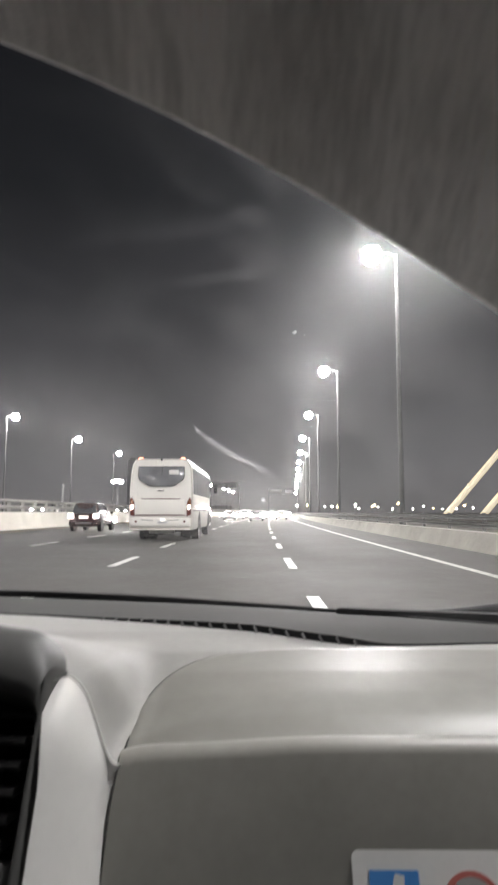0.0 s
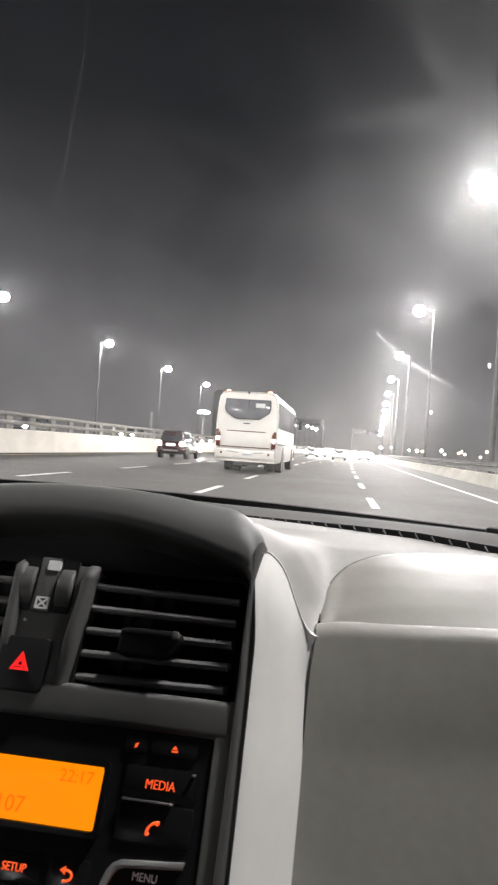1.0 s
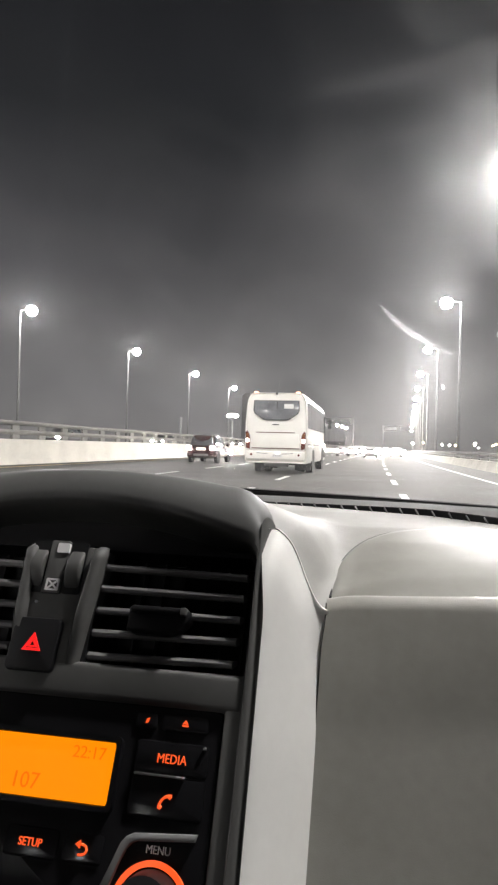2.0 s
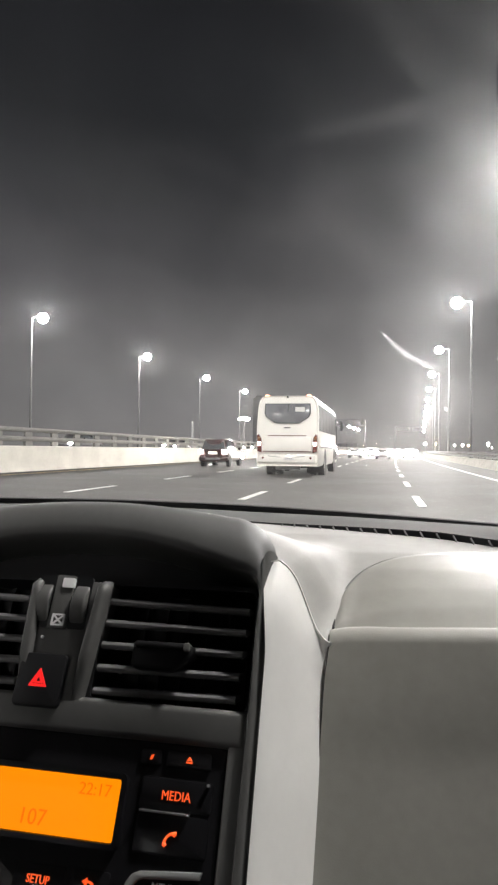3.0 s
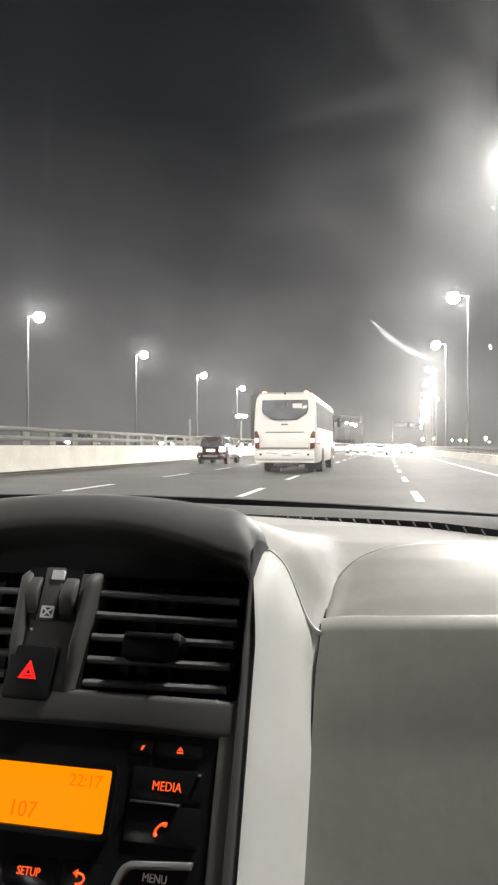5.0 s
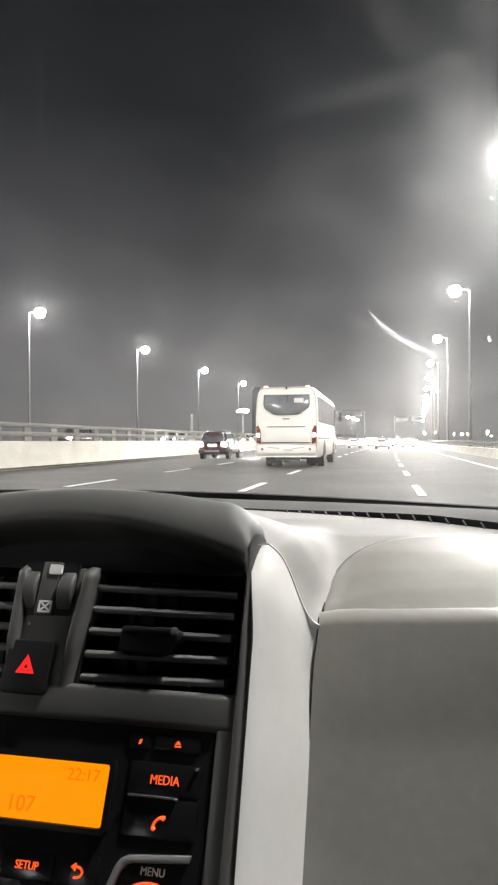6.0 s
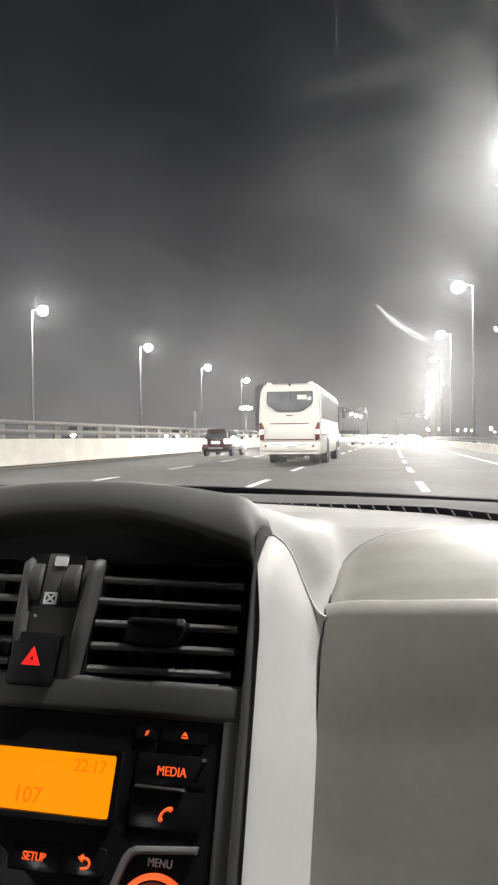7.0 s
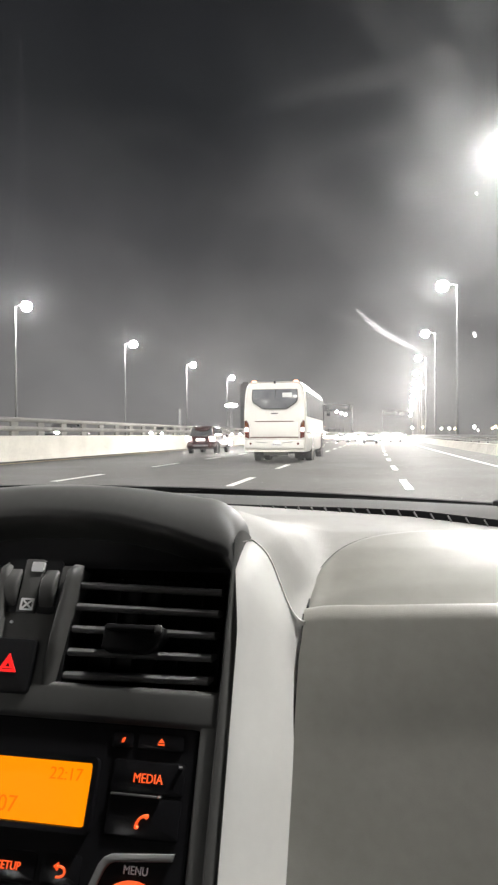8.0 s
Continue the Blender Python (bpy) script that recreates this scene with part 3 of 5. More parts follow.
    part("underframe", boxed((0, L / 2, 0.5), (1.7, L - 1.2, 0.3), 0.03), RUBBER, c)
    part("rear_axle", tubed((-0.75, 3.1, 0.5), (0.75, 3.1, 0.5), 0.11), RUBBER, c)
    part("axle_housing", boxed((-0.12, 3.1, 0.5), (0.42, 0.42, 0.42), 0.15, 3), RUBBER, c)
    part("silencer", tubed((-0.5, 0.5, 0.42), (0.5, 0.5, 0.42), 0.14), RAIL_DARK, c)
    for s in (-1, 1):
        part("mudflap", boxed((s * 0.88, 2.35, 0.36), (0.68, 0.02, 0.5), 0.005), RUBBER, c)
    return c


bus = coach()
bus.matrix_world = along(26.0) @ Matrix.Translation((-3.76, 0, 0)) @ Matrix.Diagonal((1.02, 1, 1.04, 1))


def saloon(name, paint, label, tall=False, tail=True, group="", lens=1.0, hot=False):
    """A car, its back at y = 0 and its nose towards +y."""
    L, W, H = (4.55, 1.84, 1.72) if tall else (4.6, 1.78, 1.46)
    c = root(name, pose(0, 0, 0), label, "car", group)
    hw = W / 2
    belt = 1.02 if tall else 0.92
    def rim(a, power):
        c_, s_ = math.cos(a), math.sin(a)
        return math.copysign(abs(c_) ** power, c_), math.copysign(abs(s_) ** power, s_)

    tops = ((0.0, belt - 0.16), (0.12, belt), (L * 0.66, belt + 0.02), (L - 0.4, belt - 0.16), (L - 0.1, belt - 0.3), (L, belt - 0.42))
    rings = []
    for k in range(17):
        y = L * (0.5 - 0.5 * math.cos(math.pi * k / 16))
        zt, zb = np.interp(y, [p[0] for p in tops], [p[1] for p in tops]), 0.26 + 0.14 * (1 - smooth01(0, 0.3, y)) + 0.1 * smooth01(L - 0.3, L, y)
        wy = hw * (1 - 0.10 * (1 - smooth01(0, 0.45, y)) - 0.16 * smooth01(L - 0.8, L, y))
        ring = []
        for a in range(28):
            cx, cz = rim(2 * math.pi * a / 28, 0.42)
            ring.append((cx * wy * (1 - 0.05 * max(cz, 0)), y + (0.08 * max(cz, 0) if y < 0.3 else 0), (zt + zb) / 2 + cz * (zt - zb) / 2))
        rings.append(ring)
    part("body", loft(rings), paint, c)
    if tall:
        cab = [(0.12, belt - 0.05), (0.42, H - 0.1), (0.7, H - 0.01), (1.9, H), (2.5, H - 0.12), (3.2, belt - 0.02)]
    else:
        cab = [(0.5, belt - 0.05), (1.1, H - 0.05), (1.6, H), (2.2, H - 0.02), (3.1, belt - 0.02)]
    rings = []
    for k in range(11):
        u = k / 10
        bulge = math.sin(math.pi / 2 * u)
        z = belt - 0.06 + (H - belt + 0.06) * bulge
        back = cab[0][0] + (cab[1][0] - cab[0][0]) * bulge + 0.55 * max(u - 0.8, 0) / 0.2 * 0.6
        front = cab[-1][0] - (cab[-1][0] - 2.3) * bulge - 0.3 * max(u - 0.8, 0)
        wz = hw - 0.06 - 0.2 * (z - belt) / (H - belt) - 0.9 * max(u - 0.8, 0) ** 1.5
        ring = []
        for a in range(28):
            cx, cy = rim(2 * math.pi * a / 28, 0.3)
            ring.append((cx * wz, (back + front) / 2 + cy * (front - back) / 2, z))
        rings.append(ring)
    cabin = part("cabin", loft(rings), paint, c)
    # glass
    y0, z0, y1, z1 = (cab[0][0], cab[0][1], cab[1][0], cab[1][1])
    slope = (y1 - y0) / (z1 - z0)
    bm = prism([(-hw + 0.22, z0 + 0.1), (hw - 0.22, z0 + 0.1), (hw - 0.33, z1 - 0.04), (-hw + 0.33, z1 - 0.04)], (-0.02, 0.03), 0.008, 1)
    for v in bm.verts:
        v.co.y += y0 + slope * (v.co.z - z0)
    part("rear_window", bm, GLASS_DARK, cabin)
    for s in (-1, 1):
        for ya, yb in ((y1 + 0.1, 1.75), (1.85, 2.75)):
            bm = prism([(ya, belt + 0.05), (yb, belt + 0.05), (yb - (0.35 if yb > 2 else 0), H - 0.14), (ya + 0.12, H - 0.14)], (-0.02, 0.014), 0.006, 1, axis="x")
            for v in bm.verts:
                v.co.x = v.co.x * s + s * (hw - 0.06 - 0.2 * max(v.co.z - belt, 0) / (H - belt))
            part("side_window", bm, GLASS_DARK, cabin)
        for y in (0.85, L - 0.9):
            part("wheel_arch", prism(disc(0.39, y, 0.34, 20), (s * (hw - 0.2), s * (hw + 0.004)), axis="x"), BLACK, c)
            wheel("wheel", c, s * (hw - 0.1), y, 0.34, 0.22, s)
        lit = part("tail_light", boxed((s * (hw - 0.16), 0.03, belt - 0.12), (0.3, 0.12, 0.2), 0.04, 3), TAIL_RED, c)
        part("brake_lens", boxed((s * (hw - 0.17), -0.03, belt - 0.1), (0.2 * lens, 0.05, 0.15 * lens), 0.018, 3), TAIL_HOT if hot else SUV_GLOW, lit, "lit tail lamp")
        part("headlamp", boxed((s * (hw - 0.25), L - 0.1, 0.66), (0.36 * lens, 0.14, 0.2 * lens), 0.05, 3), HEAD_LIT, c, "lit headlamp")
        part("door_mirror", boxed((s * (hw + 0.07), 2.95, belt + 0.07), (0.18, 0.1, 0.13), 0.03, 2), paint, c)
        if tall:
            part("roof_rail", tubed((s * 0.6, 0.7, H + 0.04), (s * 0.6, 2.3, H + 0.04), 0.022, n=8), GALV, c)
    part("bumper", boxed((0, 0.06, 0.48), (W - 0.06, 0.2, 0.26), 0.06, 3), paint, c)
    if tall:
        part("skid_plate", boxed((0, -0.045, 0.50), (W * 0.5, 0.03, 0.11), 0.012, 2), GALV, c, "grey skid plate")
    # on tall cars the plate itself glows, in place of a lamp shining on it
    plate = part("number_plate", boxed((0, -0.012, belt - 0.16), (0.52, 0.03, 0.11), 0.004), PLATE_GLOW if tall else STICKER, c, "plate glowing white in place of lamplight" if tall else "")
    for k in range(4):
        part("bar", boxed((-0.15 + 0.1 * k, -0.03, belt - 0.16), (0.05, 0.008, 0.06)), INK, plate)
    return c


suv = saloon("suv_car", SUV_PAINT, "dark maroon sport utility car with lit tail lamps", tall=True, lens=1.6)
suv.matrix_world = along(38.5) @ Matrix.Translation((-10.25, 0, 0))


# ---- traffic far ahead ----
far_white = saloon("far_car", CAR_WHITE, "white saloon car in the far traffic with lit lamps", group="traffic far ahead", lens=2.0, hot=True)
far_grey = saloon("far_car", CAR_GREY, "grey saloon car in the far traffic with lit lamps", group="traffic far ahead", lens=2.0, hot=True)
far_white.matrix_world = along(118) @ Matrix.Translation((-0.9, 0, 0))
far_grey.matrix_world = along(96) @ Matrix.Translation((-5.2, 0, 0))
for k, (y, x, facing) in enumerate(((84, -0.8, 0), (104, 2.6, 0), (112, -4.9, 0), (124, 2.5, 0), (131, -1.1, 0), (138, 2.4, 0), (146, -1.0, 0), (157, 2.5, 0), (140, -5, 0), (150, 2.4, 0), (165, -1, 0), (172, -9.5, 1), (185, 2.6, 0), (190, -5.4, 0), (205, -1.2, 1), (214, -9, 0), (222, 2.5, 1), (236, -5, 1), (250, -1, 0), (262, -9, 1), (275, 2.4, 0), (290, -5, 1), (310, -1, 1), (335, 2.5, 1), (360, -5, 1), (178, 2.3, 1), (196, -1.3, 1), (210, -5.3, 1), (228, -1, 1), (242, 2.5, 1), (256, -5, 1), (270, -1, 1), (284, 2.4, 1), (300, -9, 1), (320, -5.2, 1), (345, -1, 1), (380, 2.4, 1))):
    copy_thing(far_white if k % 3 else far_grey, along(y) @ Matrix.Translation((x, 0, 0)) @ Matrix.Rotation(math.pi * facing, 4, "Z"))
far_van = saloon("far_van", CAR_WHITE, "white tall car in the far traffic with lit lamps", tall=True, group="traffic far ahead", lens=1.8, hot=True)
far_van.matrix_world = along(152) @ Matrix.Translation((-5.1, 0, 0))
for y, x, facing in ((134, -5.0, 0), (168, 2.5, 0), (176, -5.1, 1), (188, -1.0, 1), (201, 2.4, 1), (218, -5.0, 1), (233, 2.4, 1), (248, -9.2, 1), (265, -5.1, 1), (295, -1.1, 1)):
    copy_thing(far_van, along(y) @ Matrix.Translation((x, 0, 0)) @ Matrix.Rotation(math.pi * facing, 4, "Z"))
# oncoming carriageway beyond the parapet
oncoming = saloon("oncoming_car", CAR_DARK, "dark saloon car on the opposite carriageway with lit headlamps", group="oncoming traffic", lens=0.75, hot=True)
oncoming.matrix_world = along(46) @ Matrix.Translation((-22, 0, 0.75)) @ Matrix.Rotation(math.pi, 4, "Z")
for y, x in ((57, -27), (71, -23), (83, -27), (104, -22), (128, -27), (150, -23), (190, -27)):
    copy_thing(oncoming, along(y) @ Matrix.Translation((x, 0, 0.75)) @ Matrix.Rotation(math.pi, 4, "Z"))


# ---- gantries, signs and buildings ahead ----
def gantry(label, span, height, depth, panels, steel):
    """A steel truss over the road with sign panels."""
    g = root("sign_gantry", pose(0, 0, 0), label, "road sign")
    for s in (-1, 1):
        part("leg", boxed((s * span / 2, 0, height / 2), (0.34, 0.34, height), 0.04), steel, g)
    for z in (height - depth, height):
        for y in (-0.5, 0.5):
            part("chord", boxed((0, y, z), (span, 0.18, 0.18), 0.02), steel, g)
    n = int(span / depth)
    for k in range(n):
        x0, x1 = -span / 2 + span * k / n, -span / 2 + span * (k + 1) / n
        za, zb = (height - depth, height) if k % 2 else (height, height - depth)
        part("brace", tubed((x0, 0.5, za), (x1, 0.5, zb), 0.07, n=6), steel, g)
    for x, w, h in panels:
        part("sign_panel", boxed((x, -0.7, height - depth / 2), (w, 0.12, h), 0.03), SIGN_BACK if steel is GANTRY else GANTRY_PALE, g, "unlit sign panel")
    return g


gantry_a = gantry("dark sign gantry over the road", 10, 10.9, 1.6, ((0, 8.6, 2.2),), GANTRY)
gantry_a.matrix_world = along(215) @ Matrix.Translation((-17.6, 0, 0))
gantry_b = gantry("pale steel truss gantry over the road", 15, 13.2, 3.0, ((-3.8, 6.0, 1.7), (3.8, 6.0, 1.7)), GANTRY_PALE)
gantry_b.matrix_world = along(330) @ Matrix.Translation((0.2, 0, 0))


def tower(label, w, d, storeys, step):
    """A dark block of storeys with recessed window bands and a lower wing."""
    t = root("tower_building", pose(0, 0, 0), label, "building")
    h = storeys * 3.6
    part("wall", boxed((0, 0, h / 2), (w, d, h), 0.1, 1), BUILDING, t)
    part("wing", boxed((w * 0.8, 0, h * step / 2), (w * 0.7, d, h * step), 0.1, 1), BUILDING, t)
    part("roof_plant", boxed((-w * 0.1, 0, h + 1.2), (w * 0.5, d * 0.5, 2.4), 0.1, 1), BUILDING, t)
    for k in range(1, storeys):
        part("window", boxed((0, -d / 2, 3.6 * k + 1.2), (w * 0.86, 0.1, 1.2), 0.03, 1), PANE_DARK, t)
    return t


tower_a = tower("dark unlit tower block with a lower wing", 11, 14, 14, 0.86)
tower_a.matrix_world = pose(-113, 620, 0)
tower_b = tower("long low dark block in the distance", 46, 20, 4, 0.7)
tower_b.matrix_world = pose(-80, 860, 0)


def mast_light(label, height, spread):
    """A shorter column with a wide lantern."""
    m = root("mast_light", pose(0, 0, 0), label, "street lamp")
    part("column", tubed((0, 0, 0), (0, 0, height), 0.28, 0.2), GALV, m)
    part("neck", tubed((0, 0, height - 0.7), (0, 0, height - 0.1), 0.22, 0.75, 16), GALV, m)
    bm = bmesh.new()
    bmesh.ops.create_uvsphere(bm, u_segments=18, v_segments=10, radius=1, matrix=Matrix.Translation((0, 0, height + 0.1)) @ Matrix.Diagonal((spread, 0.6, 0.45, 1)))
    part("lantern", bm, LED_FAR, m, "glowing white lantern")
    return m


mast_a = mast_light("short lamp mast with a wide glowing mushroom lantern", 7.6, 1.35)
mast_a.matrix_world = pose(-29.1, 140, 0)
mast_b = mast_light("short lamp mast with a round glowing lantern", 7.9, 0.7)
mast_b.matrix_world = pose(-33.8, 190, 0)
copy_thing(mast_b, pose(-24.5, 215, 0))

bare_post = root("bare_post", pose(-31.5, 108, 0), "plain grey steel post beyond the parapet", "post")
part("shaft", tubed((0, 0, 0), (0, 0, 5.6), 0.22, 0.2), GALV, bare_post)
part("cap", tubed((0, 0, 5.58), (0, 0, 5.75), 0.24, 0.1), GALV, bare_post)


def bollard_light(glow):
    """A small lit lamp on a post, far off."""
    b = root("distant_light", pose(0, 0, 0), "small lit lamp on a post far off", "lamp", "distant lamps")
    part("post", tubed((0, 0, 0), (0, 0, 3.2), 0.09, 0.06, 8), GALV, b)
    bm = bmesh.new()
    bmesh.ops.create_uvsphere(bm, u_segments=10, v_segments=6, radius=0.33, matrix=Matrix.Translation((0, 0, 3.4)))
    part("globe", bm, glow, b)
    return b


rng = random.Random(4)
dot = bollard_light(LED_FAR)
dot_amber = bollard_light(LED_AMBER)
dot_amber.matrix_world = pose(44, 240, 0)
dot.matrix_world = pose(30, 190, 0)
for k in range(18):
    y = rng.uniform(170, 380)
    copy_thing(dot_amber if k % 3 == 1 else dot, pose((0.075 + 0.0155 * k + rng.uniform(-0.008, 0.008)) * y, y, -0.02) @ Matrix.Diagonal((1, 1, rng.uniform(0.7, 1.5), 1)))


def glow_strut():
    """Two inclined beams of a bridge, their floodlight put in as glow, on a footing."""
    s = root("bridge_strut", pose(0, 0, 0), "pair of cream inclined bridge beams that glow as if floodlit", "bridge")
    for x in (0.0, 8.5):
        part("beam", tubed((x, 0, -0.5), (x + 31, 0, 35), 0.75, 0.6, 12), STRUT_GLOW, s, "beam glowing in place of floodlight")
        part("footing", boxed((x, 0, 0.3), (3, 3, 1.2), 0.1), CONCRETE, s)
    return s


strut = glow_strut()
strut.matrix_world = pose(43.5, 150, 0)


# ---- inside the car: dashboard ----
def front_edge(x):
    d2 = (x + 0.38) ** 2
    return 0.905 - 0.75 * d2 / (1 + 0.6 * d2)


def swell(x, y):
    """How much the hood of the centre stack rises above the dashboard."""
    d = abs(x + 0.198) - 0.010 * smooth01(0.422, 0.462, y)
    side = sum(np.interp(d + o, (0.0, 0.09, 0.1155, 0.131, 0.1435, 0.149, 0.1545, 0.165, 0.20), (0.066, 0.061, 0.051, 0.040, 0.030, 0.0135, 0.0025, -0.006, 0.0)) for o in (-0.008, -0.005, -0.0025, 0.0, 0.0025, 0.005, 0.008)) / 7
    back = 1 - smooth01(0.415, 0.58, y)
    return side * back


def top_height(x, y):
    """The height of the dashboard's upper skin."""
    pts = ((0.415, 1.006), (0.47, 1.0245), (0.50, 1.0335), (0.54, 1.0425), (0.60, 1.0475), (0.70, 1.046), (0.80, 1.043), (0.95, 1.036))
    z = pts[-1][1]
    for (ya, za), (yb, zb) in zip(pts, pts[1:]):
        if y <= yb:
            z = za + (zb - za) * max((y - ya) / (yb - ya), -0.5)
            break
    return z + swell(x, y) + 0.006 * smooth01(-0.033, 0.11, x) * (1 - smooth01(0.43, 0.54, y))


dashboard = root("dashboard", pose(0, 0.45, 0.9), "grey grained plastic car dashboard under the windscreen", "dashboard")
base = Matrix.Translation((0, -0.45, -0.9))


def dash_part(name, bm, mat, label="", parent=None, angle=40):
    bm.transform(base)
    return part(name, bm, mat, parent or dashboard, label, angle=angle)


def crease_y(x):
    """Where the upper skin ends towards the seats, beside the centre stack."""
    return 0.428 if x > -0.030 or x < -0.0665 else 0.4285 - 0.0145 * smooth01(0.25, 1.0, (x + 0.0665) / 0.0345)


def strip(x):
    """The width of the raised strip below the glass."""
    return 0.178 - 0.115 * smooth01(0.10, 0.34, x)


def skin(u, v):
    # finer steps across the fold beside the centre stack
    x = float(np.interp(u, (0, 0.30, 0.36, 0.70, 0.76, 1), (-1.0, -0.36, -0.085, -0.020, 0.02, 0.6)))
    ya, yb = crease_y(x), front_edge(x) - strip(x)
    y = ya + (yb - ya) * v
    return (x, y, top_height(x, y))


dash_part("upper_skin", grid(skin, 300, 60), DASH)


def step(x):
    """The height of the raised strip in front of the defroster outlet."""
    return 0.0014 + 0.0042 * smooth01(-0.14, 0.06, x) * (1 - smooth01(0.115, 0.165, x))


dash_part("front_channel", grid(lambda u, v: ((x := -1.0 + 1.6 * u), (y := front_edge(x) - strip(x) + strip(x) * v), top_height(x, y) + step(x) * (1 - v) + 0.002 * math.sin(math.pi * v)), 120, 8), CHANNEL, "raised grey strip below the glass")
dash_part("glass_gasket", loft([[(x, front_edge(x) + 0.005 * math.cos(a), top_height(x, 0.8) + 0.001 + 0.0045 * math.sin(a)) for a in [math.pi * k / 4 for k in range(8)]] for x in [-1.0 + 1.6 * i / 60 for i in range(61)]]), RUBBER, "black rubber gasket")
# defroster outlet: a dark gap below the raised strip, crossed by fins
slot = dash_part("defroster_slot", grid(lambda u, v: ((x := -1.0 + 1.6 * u), (y := front_edge(x) - strip(x) - 0.0025 + 0.0025 * v), top_height(x, y) - 0.001 + (step(x) + 0.001) * v), 120, 2), BLACK, "dark defroster outlet")
fin_mesh = None
for k in range(18):
    x = -0.10 + 0.0137 * k
    y = front_edge(x) - strip(x) - 0.004
    if fin_mesh is None:
        fin = part("fin", boxed((0, 0, 0), (0.0007, 0.004, 1.0), 0.0002, 1), DASH_DARK, slot)
        fin_mesh = fin.data
    else:
        fin = new("fin", fin_mesh)
        fin.parent = slot
    fin.matrix_basis = base @ pose(x, y, top_height(x, y) + 0.45 * step(x), 0, -32, -20) @ Matrix.Diagonal((1, 1, step(x) * 1.15, 1))


def bag_point(u, v):
    """The airbag cover: a rounded panel let into the dashboard, u along x and v from its lip forwards."""
    w, d = 0.40, 0.122
    cx, y0 = 0.17, 0.4250
    a = math.sin(math.pi * (u - 0.5))
    reach = (1 - abs(a) ** 4.2) ** (1 / 2.6) if abs(a) < 1 else 0.0
    y = y0 + d * reach * v
    x = cx + w / 2 * a
    rim = min(1.0, (1 - abs(a)) * w / 0.008, (1 - v) * d * max(reach, 0.02) / 0.006)
    return (x, y, top_height(max(x, -0.020), y) + 0.0004 + 0.0022 * math.sqrt(max(rim, 0)) * smooth01(0, 0.2, v))


dash_part("airbag_cover", grid(bag_point, 90, 40), AIRBAG, "smooth raised airbag cover")
bag_seam = loft([[(p[0] + 0.0013 * math.cos(a) * 1.2, p[1] + 0.0013 * math.cos(a), p[2] - 0.0006 + 0.0012 * math.sin(a)) for a in [math.pi * k / 3 for k in range(6)]] for p in [bag_point(0.004 + 0.992 * i / 120, 1.0) for i in range(121)]])
dash_part("airbag_seam", bag_seam, BLACK, "thin dark seam")

# rounded lip and glovebox front
FACE = math.tan(radians(27))


def face_y(z):
    return 0.4139 - (1.0034 - z) * FACE


def lid_point(u, v):
    """The glovebox lid: a rounded upper edge that runs on into the sloping front."""
    x = -0.0325 + 0.60 * u
    rise = 0.006 * smooth01(-0.033, 0.11, x) - 0.003 * (1 - smooth01(0, 0.03, u))
    if v < 0.4:
        a = radians(72 + (153 - 72) * v / 0.4)
        return (x, 0.4255 + 0.013 * math.cos(a), 0.9975 + 0.013 * math.sin(a) + rise)
    w = (v - 0.4) / 0.6
    z = 1.0034 - 0.30 * w
    return (x - 0.0015 * smooth01(0, 0.07, w) - 0.0066 * w, face_y(z) - 0.0012 * math.sin(math.pi * min(w * 5, 1)), z + rise * (1 - min(w * 6, 1)))


dash_part("glovebox_lid", grid(lid_point, 48, 60), GLOVE, "grained grey glovebox lid", angle=80)
seam = [lid_point(0, 0.22 + 0.78 * k / 40) for k in range(41)]
dash_part("lid_seam", loft([[(p[0] + 0.0005 * math.cos(a), p[1] + 0.0003 + 0.0005 * math.sin(a), p[2]) for a in [math.pi * k / 3 for k in range(6)]] for p in seam]), BLACK, "dark seam beside the lid")

# warning label on the lid
lab = Matrix.Translation((0.157, face_y(0.9375) - 0.0014, 0.9375)) @ Matrix.Rotation(radians(-27), 4, "X")
sticker = tagged(part("warning_label", prism(rounded(0.150, 0.078, 0.004, 0.021, -0.007), (-0.0006, 0.0006)), STICKER), "white paper warning label with blue and red symbols on the glovebox", "label")
sticker.matrix_world = lab
part("blue_square", prism(rounded(0.027, 0.033, 0.001, -0.0315, 0.006), (-0.0012, -0.0004)), STICK_BLUE, sticker)
part("seat_symbol", prism([(-0.042, -0.010), (-0.038, -0.010), (-0.033, 0.000), (-0.028, -0.009), (-0.023, -0.009), (-0.027, 0.004), (-0.026, 0.020), (-0.031, 0.021), (-0.036, 0.006)], (-0.0016, -0.001)), STICKER, sticker)
for cx in (0.010, 0.050):
    ban = part("ban_ring", ring_band(disc(0.0165, cx, 0.006, 32), disc(0.0136, cx, 0.006, 32), -0.0012, -0.0004), STICK_RED, sticker)
    part("ban_bar", boxed((0, 0, 0), (0.028, 0.0008, 0.0026), m=Matrix.Translation((cx, -0.0008, 0.006)) @ Matrix.Rotation(radians(45), 4, "Y")), STICK_RED, ban)
    part("figure", prism(rounded(0.012, 0.009, 0.004, cx, 0.002), (-0.0009, -0.0004)), GALV, ban)
part("red_block", boxed((0.048, -0.0008, -0.0275), (0.086, 0.0008, 0.022)), STICK_RED, sticker)
for k in range(3):
    part("text_bar", boxed((-0.030, -0.0008, -0.0175 - 0.005 * k), (0.036 - 0.006 * k, 0.0008, 0.0016)), GALV, sticker)


# silver flank of the centre stack, between bezel and glovebox
STACK = pose(-0.198, 0.36, 0.9853, -27)


def crease(v):
    """The S-shaped upper border of the flank, from the bezel's corner down to the lip."""
    x = -0.0665 + 0.0345 * v
    y = crease_y(x)
    return Vector((x, y - 0.0004 - 0.028 * smooth01(0.0, 0.16, -v), top_height(x, y) + 0.0008))


